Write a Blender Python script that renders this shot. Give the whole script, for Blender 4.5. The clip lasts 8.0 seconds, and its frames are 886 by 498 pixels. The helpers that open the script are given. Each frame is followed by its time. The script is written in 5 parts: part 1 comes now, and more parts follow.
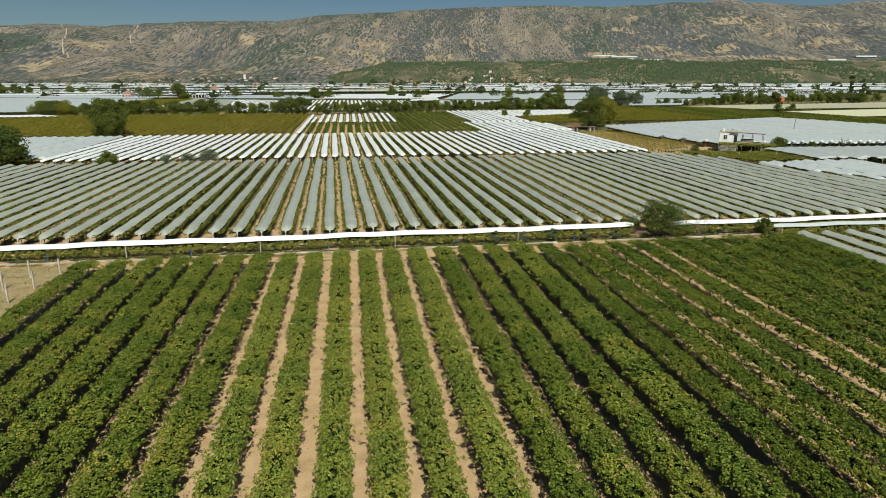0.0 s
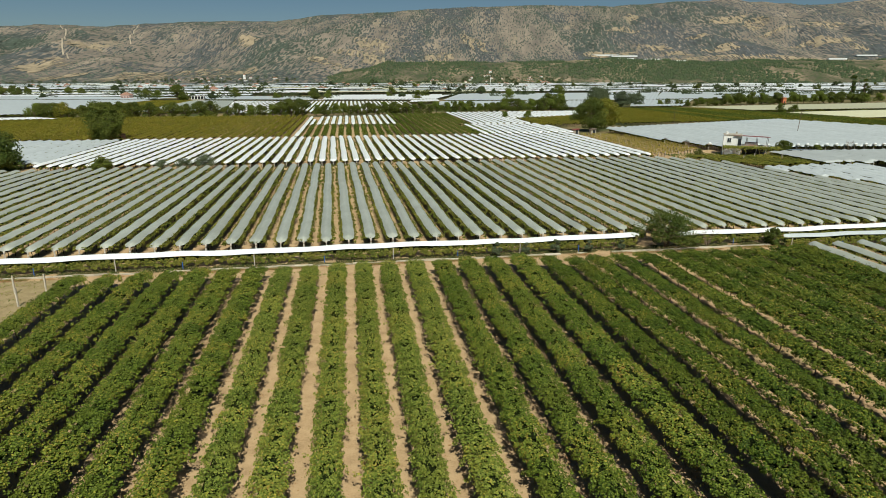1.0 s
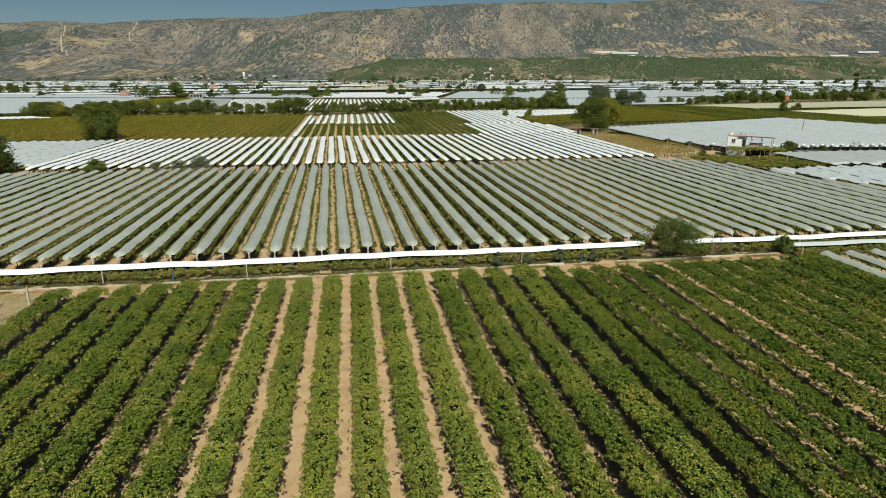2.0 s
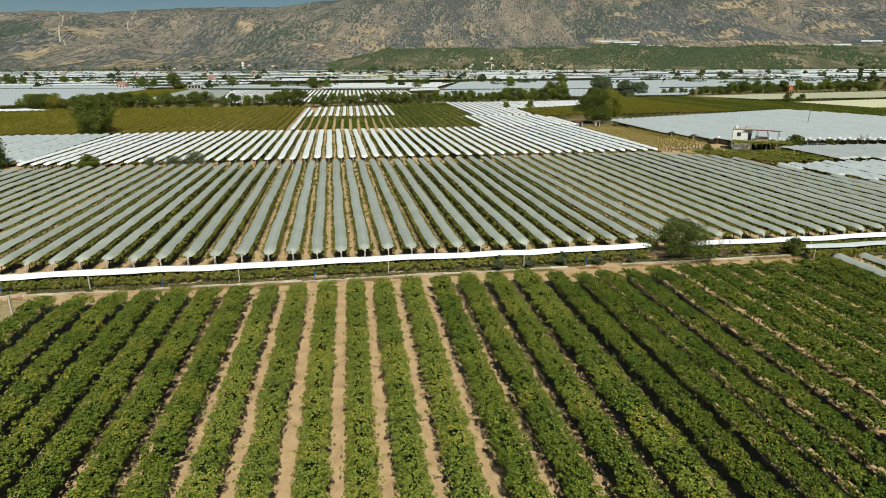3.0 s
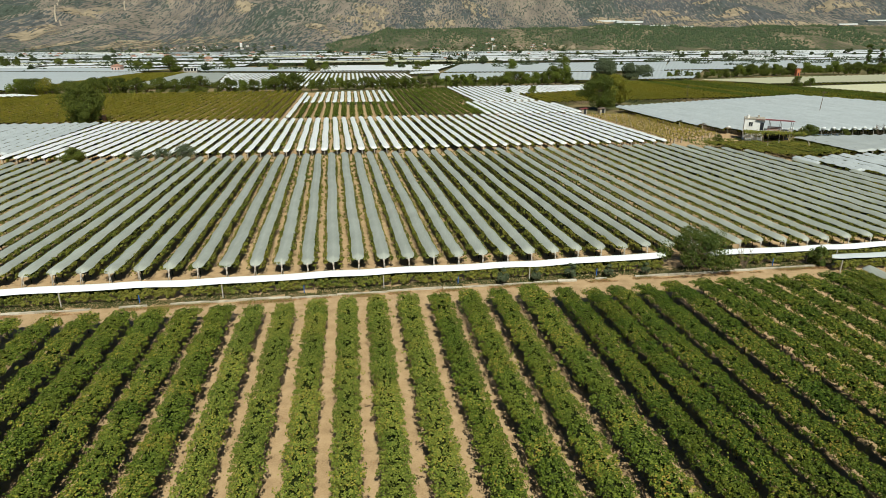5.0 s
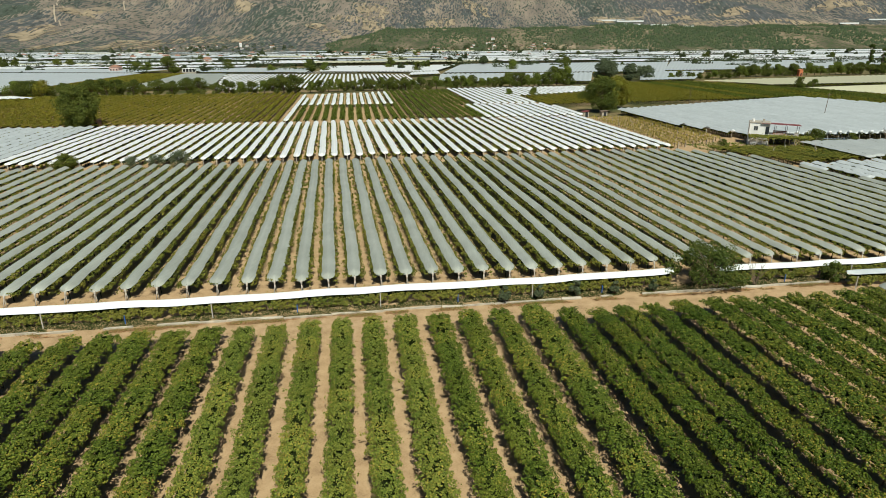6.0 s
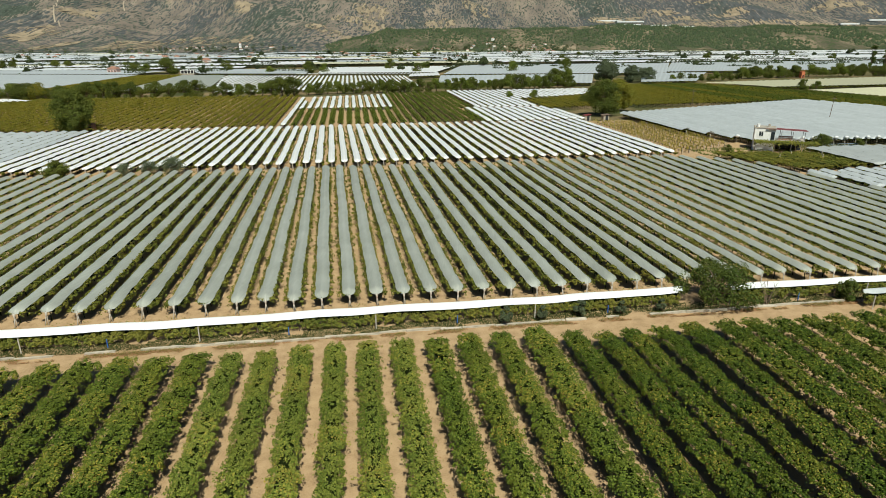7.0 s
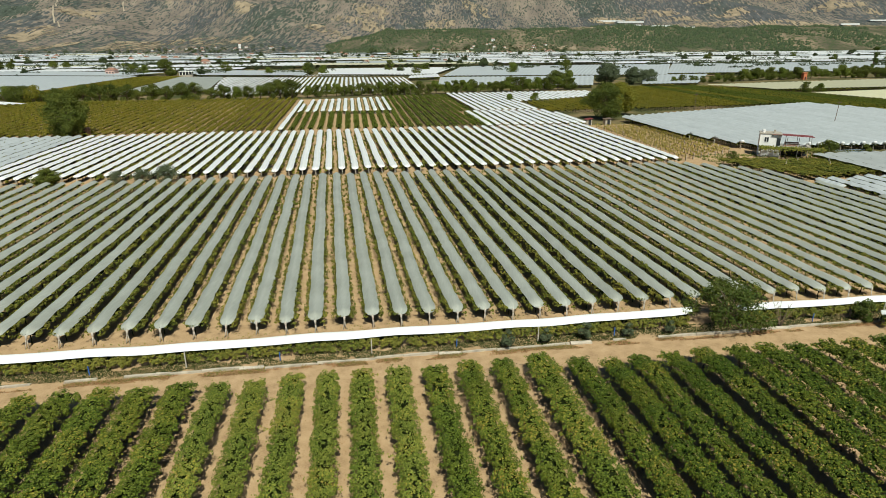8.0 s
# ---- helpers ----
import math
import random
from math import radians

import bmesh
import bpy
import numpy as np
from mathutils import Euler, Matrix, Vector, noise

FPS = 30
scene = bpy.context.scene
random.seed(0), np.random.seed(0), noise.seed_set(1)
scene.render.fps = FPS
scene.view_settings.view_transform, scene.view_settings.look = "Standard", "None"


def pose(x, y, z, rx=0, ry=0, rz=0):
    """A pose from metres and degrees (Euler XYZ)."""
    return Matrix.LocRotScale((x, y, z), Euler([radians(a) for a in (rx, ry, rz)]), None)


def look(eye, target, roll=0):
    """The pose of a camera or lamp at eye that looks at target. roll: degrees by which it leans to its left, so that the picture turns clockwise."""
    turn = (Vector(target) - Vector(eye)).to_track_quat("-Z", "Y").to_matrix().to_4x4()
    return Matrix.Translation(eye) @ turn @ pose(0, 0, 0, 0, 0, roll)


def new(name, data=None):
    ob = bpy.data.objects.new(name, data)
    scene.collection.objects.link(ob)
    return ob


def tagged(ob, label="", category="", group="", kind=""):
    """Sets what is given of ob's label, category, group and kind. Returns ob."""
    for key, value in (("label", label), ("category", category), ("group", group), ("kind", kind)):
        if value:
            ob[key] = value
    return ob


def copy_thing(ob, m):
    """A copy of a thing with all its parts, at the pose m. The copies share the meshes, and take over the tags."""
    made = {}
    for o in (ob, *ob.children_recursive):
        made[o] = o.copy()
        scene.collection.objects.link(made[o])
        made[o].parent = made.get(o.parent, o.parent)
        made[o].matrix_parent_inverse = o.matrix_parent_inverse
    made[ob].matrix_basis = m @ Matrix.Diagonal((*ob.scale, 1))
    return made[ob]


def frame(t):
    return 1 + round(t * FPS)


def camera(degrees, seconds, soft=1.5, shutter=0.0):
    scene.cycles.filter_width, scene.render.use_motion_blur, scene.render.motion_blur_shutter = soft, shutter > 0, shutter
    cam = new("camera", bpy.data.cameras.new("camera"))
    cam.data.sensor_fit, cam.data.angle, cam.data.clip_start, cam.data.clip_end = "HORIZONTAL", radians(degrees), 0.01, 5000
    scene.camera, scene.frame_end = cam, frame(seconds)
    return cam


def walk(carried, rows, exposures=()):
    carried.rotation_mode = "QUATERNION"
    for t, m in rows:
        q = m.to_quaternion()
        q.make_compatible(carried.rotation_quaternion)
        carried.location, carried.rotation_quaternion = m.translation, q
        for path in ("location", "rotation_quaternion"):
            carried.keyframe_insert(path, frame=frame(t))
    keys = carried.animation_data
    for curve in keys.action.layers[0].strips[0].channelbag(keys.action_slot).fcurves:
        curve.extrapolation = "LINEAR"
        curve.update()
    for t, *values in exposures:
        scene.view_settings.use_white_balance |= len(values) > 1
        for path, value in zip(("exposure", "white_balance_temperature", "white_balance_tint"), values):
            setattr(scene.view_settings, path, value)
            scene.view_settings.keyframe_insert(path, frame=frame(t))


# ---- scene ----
cam = camera(72.0, 8.0, soft=0.6)
PATH = [
    (0, (0.678, 2.946, 21.03), (0.591, 4.867, 20.478), 0.0),
    (0.5, (0.651, 4.295, 21.404), (0.564, 6.215, 20.852), -0.0),
    (1, (0.628, 5.627, 21.858), (0.54, 7.547, 21.305), -0.1),
    (1.5, (0.619, 7.009, 22.28), (0.531, 8.929, 21.725), -0.1),
    (3, (0.619, 11.274, 23.363), (0.529, 13.182, 22.77), -0.2),
    (3.5, (0.573, 12.686, 23.749), (0.483, 14.588, 23.137), -0.2),
    (4, (0.527, 14.076, 24.098), (0.437, 15.972, 23.468), -0.2),
    (4.5, (0.511, 15.577, 24.51), (0.42, 17.468, 23.865), -0.2),
    (6, (0.472, 20.171, 25.811), (0.379, 22.06, 25.159), -0.3),
    (6.5, (0.459, 21.783, 26.187), (0.367, 23.672, 25.536), -0.3),
    (7, (0.466, 23.437, 26.631), (0.373, 25.325, 25.98), -0.3),
    (7.5, (0.442, 25.06, 27.092), (0.349, 26.949, 26.44), -0.2),
    (8, (0.425, 26.655, 27.55), (0.332, 28.544, 26.899), -0.3),
]
walk(cam, [(t, look(eye, target, roll)) for t, eye, target, roll in PATH],
     exposures=[(0.0, 0.09, 6400.0, 1.0), (8.0, 0.09, 6400.0, 1.0)])

# ---- world, sun ----
ROW_TURN = 11.1                      # degrees by which the rows run left of +y
SUN_ELEV, SUN_OFF = 53.0, 5.0         # sun stands high behind the camera, along the rows
sun_az = radians(ROW_TURN + SUN_OFF)
shadow_dir = Vector((-math.sin(sun_az), math.cos(sun_az), 0))
sun_from = -shadow_dir * math.cos(radians(SUN_ELEV)) + Vector((0, 0, math.sin(radians(SUN_ELEV))))
world = bpy.data.worlds.new("sky")
scene.world = world
world.use_nodes = True
wn = world.node_tree
sky = wn.nodes.new("ShaderNodeTexSky")
sky.sky_type = "NISHITA"
sky.sun_disc = False
sky.sun_elevation = radians(SUN_ELEV)
sky.sun_rotation = math.atan2(sun_from.x, sun_from.y)
sky.dust_density, sky.air_density, sky.ozone_density, sky.altitude = 0.1, 1.0, 6.0, 200
wn.nodes["Background"].inputs[1].default_value = 0.038
wn.links.new(sky.outputs[0], wn.nodes["Background"].inputs[0])
sun = new("sun", bpy.data.lights.new("sun", "SUN"))
sun.data.energy, sun.data.angle, sun.data.color = 5.0, radians(0.6), (1.0, 0.95, 0.85)
sun.matrix_world = look((0, 0, 200), Vector((0, 0, 200)) - sun_from)

FIELD = Matrix.Rotation(radians(ROW_TURN), 4, "Z")
rng = np.random.default_rng(7)

# ---- materials ----
def mat(name, rough=0.8, spec=0.3):
    m = bpy.data.materials.new(name)
    m.use_nodes = True
    b = m.node_tree.nodes["Principled BSDF"]
    b.inputs["Roughness"].default_value = rough
    b.inputs["Specular IOR Level"].default_value = spec
    return m, m.node_tree, b


def ramp(nt, fac, stops):
    r = nt.nodes.new("ShaderNodeValToRGB")
    while len(r.color_ramp.elements) < len(stops):
        r.color_ramp.elements.new(0.5)
    for e, (p, c) in zip(r.color_ramp.elements, stops):
        e.position, e.color = p, (*c, 1)
    nt.links.new(fac, r.inputs[0])
    return r.outputs[0]


def tex(nt, scale, detail=4, rough=0.55, kind="noise", stretch=None):
    g = nt.nodes.new("ShaderNodeNewGeometry")
    src = g.outputs["Position"]
    if stretch:
        mp = nt.nodes.new("ShaderNodeMapping")
        mp.inputs["Rotation"].default_value = (0, 0, -radians(ROW_TURN))
        mp.inputs["Scale"].default_value = stretch
        nt.links.new(src, mp.inputs[0])
        src = mp.outputs[0]
    if kind == "noise":
        n = nt.nodes.new("ShaderNodeTexNoise")
        n.inputs["Detail"].default_value, n.inputs["Roughness"].default_value = detail, rough
        n.inputs["Scale"].default_value = scale
        nt.links.new(src, n.inputs["Vector"])
        return n.outputs["Fac"]
    v = nt.nodes.new("ShaderNodeTexVoronoi")
    v.inputs["Scale"].default_value = scale
    nt.links.new(src, v.inputs["Vector"])
    return v.outputs["Distance"]


def mixc(nt, fac, a, b, blend="MIX"):
    m = nt.nodes.new("ShaderNodeMix")
    m.data_type, m.blend_type = "RGBA", blend
    for v, k in ((fac, 0), (a, 6), (b, 7)):
        if isinstance(v, (int, float)):
            m.inputs[k].default_value = v
        elif isinstance(v, tuple):
            m.inputs[k].default_value = (*v, 1)
        else:
            nt.links.new(v, m.inputs[k])
    return m.outputs[2]


def bump(nt, b, h, strength, dist=0.05):
    n = nt.nodes.new("ShaderNodeBump")
    n.inputs["Strength"].default_value, n.inputs["Distance"].default_value = strength, dist
    nt.links.new(h, n.inputs["Height"])
    nt.links.new(n.outputs[0], b.inputs["Normal"])


def maths(nt, op, a, b):
    m = nt.nodes.new("ShaderNodeMath")
    m.operation = op
    for i, v in enumerate((a, b)):
        if isinstance(v, (int, float)):
            m.inputs[i].default_value = v
        else:
            nt.links.new(v, m.inputs[i])
    return m.outputs[0]


def leaf_material(name, stops, patch, patch_amount, trans=0.28):
    """Leaves: colour by leaf, with patches of a second colour, a part of the light passing through."""
    m, nt, b = mat(name, 0.55, 0.16)
    g = nt.nodes.new("ShaderNodeNewGeometry")
    oi = nt.nodes.new("ShaderNodeObjectInfo")
    fac = maths(nt, "ADD", maths(nt, "MULTIPLY", g.outputs["Random Per Island"], 0.75), maths(nt, "MULTIPLY", oi.outputs["Random"], 0.25))
    c = ramp(nt, fac, stops)
    big = ramp(nt, tex(nt, 0.35, 3), ((0.45, (0, 0, 0)), (0.72, (patch_amount,) * 3)))
    c = mixc(nt, big, c, patch)
    nt.links.new(c, b.inputs["Base Color"])
    t = nt.nodes.new("ShaderNodeBsdfTranslucent")
    nt.links.new(mixc(nt, 1.0, c, (1.0, 1.0, 0.45), "MULTIPLY"), t.inputs[0])
    mx = nt.nodes.new("ShaderNodeMixShader")
    mx.inputs[0].default_value = trans
    nt.links.new(b.outputs[0], mx.inputs[1])
    nt.links.new(t.outputs[0], mx.inputs[2])
    nt.links.new(mx.outputs[0], nt.nodes["Material Output"].inputs[0])
    return m


def plain(name, col, rough=0.8, var=0.25, scale=2.0, bumps=0.0, metal=0.0, fine=18.0):
    m, nt, b = mat(name, rough)
    b.inputs["Metallic"].default_value = metal
    n1, n2 = tex(nt, scale, 5), tex(nt, fine, 3)
    f = maths(nt, "ADD", maths(nt, "MULTIPLY", n1, 0.6), maths(nt, "MULTIPLY", n2, 0.4))
    lo, hi = tuple(c * (1 - var) for c in col), tuple(min(1, c * (1 + var)) for c in col)
    nt.links.new(ramp(nt, f, ((0.35, lo), (0.65, hi))), b.inputs["Base Color"])
    if bumps:
        bump(nt, b, f, bumps)
    return m


def film(name, col, trans, stain, stain_amount, rough=0.42):
    """Plastic film: slightly glossy, lets a part of the light through, dusty streaks along the rows."""
    m, nt, b = mat(name, rough, 0.4)
    streak = tex(nt, 1.0, 6, 0.65, stretch=(9.0, 0.3, 5.0))
    blot = tex(nt, 0.25, 4)
    f = maths(nt, "MULTIPLY", maths(nt, "ADD", maths(nt, "MULTIPLY", streak, 0.6), maths(nt, "MULTIPLY", blot, 0.6)), 1.0)
    oi = nt.nodes.new("ShaderNodeObjectInfo")
    f = maths(nt, "ADD", f, maths(nt, "MULTIPLY", maths(nt, "SUBTRACT", oi.outputs["Random"], 0.5), 0.12))
    fac = ramp(nt, f, ((0.4, (0, 0, 0)), (0.85, (stain_amount,) * 3)))
    c = mixc(nt, fac, col, stain)
    nt.links.new(c, b.inputs["Base Color"])
    bump(nt, b, streak, 0.8, 0.06)
    t = nt.nodes.new("ShaderNodeBsdfTranslucent")
    nt.links.new(c, t.inputs[0])
    mx = nt.nodes.new("ShaderNodeMixShader")
    mx.inputs[0].default_value = trans
    nt.links.new(b.outputs[0], mx.inputs[1])
    nt.links.new(t.outputs[0], mx.inputs[2])
    nt.links.new(mx.outputs[0], nt.nodes["Material Output"].inputs[0])
    return m


G1, G2, G3, YEL, BRN = (0.04, 0.068, 0.009), (0.13, 0.168, 0.023), (0.245, 0.278, 0.05), (0.40, 0.325, 0.055), (0.28, 0.16, 0.042)
M_vine = leaf_material("vine leaves", ((0.0, G1), (0.38, G2), (0.74, G3), (0.91, YEL), (1.0, BRN)), (0.21, 0.20, 0.035), 0.4, 0.12)
# two darker copies of the vine leaves: brightness falloff to the sides as colour
M_vine_dim = leaf_material("vine leaves painted darker", ((0.0, (0.016, 0.036, 0.003)), (0.43, (0.057, 0.093, 0.009)), (0.76, (0.135, 0.172, 0.02)), (0.9, (0.29, 0.25, 0.036)), (1.0, BRN)), (0.125, 0.125, 0.014), 0.4, 0.06)
M_vine_half_dim = leaf_material("vine leaves painted half darker", ((0.0, (0.024, 0.046, 0.005)), (0.43, (0.092, 0.13, 0.014)), (0.75, (0.185, 0.225, 0.032)), (0.92, (0.38, 0.30, 0.05)), (1.0, BRN)), (0.17, 0.17, 0.022), 0.4, 0.1)
M_covered = leaf_material("leaves under covers", ((0.0, (0.07, 0.10, 0.016)), (0.45, (0.14, 0.16, 0.028)), (0.8, (0.25, 0.235, 0.042)), (1.0, YEL)), (0.26, 0.22, 0.04), 0.6, 0.2)
M_autumn = leaf_material("turning vine leaves", ((0.0, (0.13, 0.14, 0.018)), (0.5, (0.23, 0.21, 0.026)), (1.0, (0.35, 0.27, 0.036))), (0.17, 0.19, 0.024), 0.6, 0.2)
M_young = leaf_material("yellow young vine leaves", ((0.0, (0.19, 0.18, 0.035)), (0.5, (0.34, 0.28, 0.055)), (1.0, (0.46, 0.36, 0.085))), (0.2, 0.2, 0.03), 0.4, 0.2)
M_green = leaf_material("green vine leaves", ((0.0, (0.065, 0.095, 0.013)), (0.55, (0.12, 0.16, 0.022)), (1.0, (0.2, 0.225, 0.035))), (0.16, 0.16, 0.03), 0.5, 0.2)
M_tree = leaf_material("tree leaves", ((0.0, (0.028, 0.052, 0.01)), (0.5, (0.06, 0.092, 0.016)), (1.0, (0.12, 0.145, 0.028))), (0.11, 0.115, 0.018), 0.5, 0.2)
# lighter copy of the tree leaves, sunlight worked into the greens
M_field_tree = leaf_material("tree leaves painted sunlit", ((0.0, (0.036, 0.056, 0.01)), (0.5, (0.085, 0.11, 0.018)), (1.0, (0.165, 0.18, 0.032))), (0.14, 0.14, 0.022), 0.5, 0.2)
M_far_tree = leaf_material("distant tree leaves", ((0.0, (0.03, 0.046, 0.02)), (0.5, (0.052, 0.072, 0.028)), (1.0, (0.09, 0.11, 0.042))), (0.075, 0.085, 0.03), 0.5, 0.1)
M_olive = leaf_material("olive leaves", ((0.0, (0.05, 0.07, 0.035)), (0.5, (0.09, 0.115, 0.06)), (1.0, (0.17, 0.19, 0.11))), (0.1, 0.12, 0.06), 0.4, 0.15)
M_weed = leaf_material("dry weeds", ((0.0, (0.17, 0.12, 0.05)), (0.4, (0.34, 0.18, 0.085)), (1.0, (0.45, 0.26, 0.13))), (0.18, 0.16, 0.05), 0.7, 0.1)
# greens lowered so that the shade below the track row is in the colour
M_verge = leaf_material("verge grass with painted shade", ((0.0, (0.02, 0.034, 0.006)), (0.6, (0.046, 0.062, 0.011)), (1.0, (0.085, 0.092, 0.02))), (0.075, 0.066, 0.018), 0.6, 0.05)
M_orange = plain("orange paint", (0.52, 0.17, 0.08), 0.7, 0.15)
# near-black, standing in for canopy shade; the thin stems take it too
M_core = plain("stems and painted canopy shade", (0.018, 0.024, 0.008), 1.0, 0.4)
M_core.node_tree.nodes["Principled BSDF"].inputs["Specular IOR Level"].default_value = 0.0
M_bark = plain("vine bark", (0.16, 0.115, 0.08), 0.9, 0.4, 6, 0.6)
M_post = plain("weathered post", (0.46, 0.42, 0.36), 0.85, 0.25, 5, 0.3)
M_grey = film("dusty grey film", (0.47, 0.495, 0.44), 0.2, (0.29, 0.305, 0.26), 0.85)
M_white = film("white film", (0.83, 0.845, 0.84), 0.12, (0.66, 0.68, 0.67), 0.5)
M_bright = film("bright new sheet", (0.83, 0.85, 0.85), 0.1, (0.7, 0.72, 0.72), 0.4)
M_sheet = film("milky sheet", (0.58, 0.62, 0.63), 0.15, (0.42, 0.455, 0.455), 0.9)
M_pale = film("thin pale sheet", (0.50, 0.53, 0.52), 0.2, (0.38, 0.405, 0.39), 0.8)
M_cream = film("cream sheet", (0.70, 0.68, 0.46), 0.15, (0.55, 0.53, 0.33), 0.7)
M_net = film("olive netting", (0.58, 0.56, 0.38), 0.15, (0.46, 0.45, 0.28), 0.7)
M_conc = plain("old concrete", (0.36, 0.325, 0.27), 0.9, 0.3, 1.5, 0.5)
M_kerb = plain("pale weathered concrete", (0.47, 0.42, 0.34), 0.9, 0.3, 1.5, 0.5)
M_plaster = plain("white plaster", (0.78, 0.77, 0.74), 0.85, 0.08, 1.0, 0.15)
M_red = plain("red metal roof", (0.2, 0.05, 0.045), 0.5, 0.2)
M_tile = plain("clay roof", (0.30, 0.165, 0.115), 0.85, 0.25, 3)
M_dark = plain("dark openings and painted shade", (0.03, 0.035, 0.04), 0.15, 0.2)
M_steel = plain("dull steel", (0.35, 0.35, 0.35), 0.45, 0.15, 4, 0, 0.7)
M_blue = plain("blue paint", (0.05, 0.14, 0.42), 0.5, 0.2)
M_rail = plain("blue-grey painted metal", (0.24, 0.31, 0.38), 0.5, 0.15)
M_wood = plain("weathered pole", (0.16, 0.12, 0.09), 0.85, 0.3, 5, 0.4)


def soil_material(name, tone, dry_from):
    """Bare soil with clods, lightly tinted, and patches of dry grass."""
    m, nt, b = mat(name, 0.95, 0.1)
    fine = tex(nt, 9.0, 6, 0.65)
    mid = tex(nt, 0.9, 5)
    base = ramp(nt, maths(nt, "ADD", maths(nt, "MULTIPLY", fine, 0.45), maths(nt, "MULTIPLY", mid, 0.55)),
                ((0.36, (0.30, 0.202, 0.112)), (0.5, (0.415, 0.285, 0.158)), (0.66, (0.49, 0.348, 0.203))))
    dry = ramp(nt, tex(nt, 0.06, 6, 0.62), ((dry_from, (0, 0, 0)), (dry_from + 0.14, (0.6,) * 3)))
    c = mixc(nt, dry, mixc(nt, 1.0, base, tone, "MULTIPLY"), (0.24, 0.20, 0.08))
    nt.links.new(c, b.inputs["Base Color"])
    bump(nt, b, fine, 0.6, 0.06)
    return m


def plain_material():
    m, nt, b = mat("valley floor", 0.95, 0.1)
    base = ramp(nt, tex(nt, 0.05, 7, 0.65), ((0.36, (0.07, 0.085, 0.03)), (0.5, (0.15, 0.13, 0.055)), (0.62, (0.30, 0.22, 0.12)), (0.75, (0.38, 0.29, 0.18))))
    grain = ramp(nt, tex(nt, 1.3, 5, 0.6), ((0.3, (0.6,) * 3), (0.7, (1.0,) * 3)))
    nt.links.new(mixc(nt, 1.0, base, grain, "MULTIPLY"), b.inputs["Base Color"])
    return m


def forest_material():
    m, nt, b = mat("hill ground", 1.0, 0.0)
    st = (1.0, 0.4, 1.0)
    base = ramp(nt, tex(nt, 0.012, 7, 0.65, stretch=st), ((0.38, (0.06, 0.068, 0.043)), (0.5, (0.125, 0.11, 0.075)), (0.62, (0.25, 0.195, 0.135))))
    bush = ramp(nt, tex(nt, 0.16, 3, 0.6, kind="voronoi", stretch=st), ((0.34, (1,) * 3), (0.44, (0,) * 3)))
    nt.links.new(mixc(nt, bush, base, (0.065, 0.085, 0.04)), b.inputs["Base Color"])
    return m


def mountain_material():
    """Dark scrub in dots and drifts over pale brown rock, thick on some slopes and thin on others, with dry bands."""
    m, nt, b = mat("scrub mountain", 1.0, 0.0)
    st = (1.0, 0.16, 0.5)
    rock = ramp(nt, tex(nt, 0.02, 6, 0.7, stretch=st), ((0.36, (0.148, 0.128, 0.108)), (0.54, (0.205, 0.172, 0.14)), (0.70, (0.295, 0.243, 0.187))))
    drift = maths(nt, "ADD", maths(nt, "MULTIPLY", tex(nt, 0.0045, 7, 0.62, stretch=(1.0, 0.28, 0.5)), 1.7), maths(nt, "MULTIPLY", tex(nt, 0.035, 5, 0.7, stretch=st), 0.9))
    dots = maths(nt, "MULTIPLY", tex(nt, 0.17, kind="voronoi", stretch=st), 0.9)
    thick = maths(nt, "SUBTRACT", maths(nt, "ADD", drift, dots), 1.0)
    cover = ramp(nt, thick, ((0.75, (1,) * 3), (0.87, (0,) * 3)))
    # scrub tones lifted towards grey-blue: distance haze put into the colour
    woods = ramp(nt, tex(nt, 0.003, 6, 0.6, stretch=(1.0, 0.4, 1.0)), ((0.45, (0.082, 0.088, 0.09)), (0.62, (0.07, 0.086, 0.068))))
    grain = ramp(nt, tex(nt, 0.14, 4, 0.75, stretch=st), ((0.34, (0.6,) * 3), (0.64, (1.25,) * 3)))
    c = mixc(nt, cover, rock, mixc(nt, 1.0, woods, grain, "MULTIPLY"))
    dry = ramp(nt, tex(nt, 0.012, 6, 0.66, stretch=(0.6, 0.16, 0.3)), ((0.63, (0, 0, 0)), (0.66, (0.7,) * 3)))
    c = mixc(nt, dry, c, (0.29, 0.235, 0.17))
    nt.links.new(c, b.inputs["Base Color"])
    bump(nt, b, tex(nt, 0.03, 7, 0.7, stretch=(1.0, 0.5, 1.0)), 0.5, 8.0)
    return m


def clearing_material():
    """Dry earth with ragged borders, scrub growing through it."""
    m, nt, b = mat("dry hillside earth", 1.0, 0.0)
    nt.links.new(ramp(nt, tex(nt, 0.03, 6, 0.7), ((0.35, (0.2, 0.165, 0.115)), (0.65, (0.33, 0.265, 0.18)))), b.inputs["Base Color"])
    f = maths(nt, "ADD", maths(nt, "MULTIPLY", tex(nt, 0.024, 7, 0.75, stretch=(1.0, 0.16, 0.5)), 0.7), maths(nt, "MULTIPLY", tex(nt, 0.1, 3, 0.6, kind="voronoi", stretch=(1.0, 0.16, 0.5)), 0.3))
    fac = ramp(nt, f, ((0.46, (0, 0, 0)), (0.52, (1,) * 3)))
    t = nt.nodes.new("ShaderNodeBsdfTransparent")
    mx = nt.nodes.new("ShaderNodeMixShader")
    nt.links.new(fac, mx.inputs[0])
    nt.links.new(t.outputs[0], mx.inputs[1])
    nt.links.new(b.outputs[0], mx.inputs[2])
    nt.links.new(mx.outputs[0], nt.nodes["Material Output"].inputs[0])
    return m


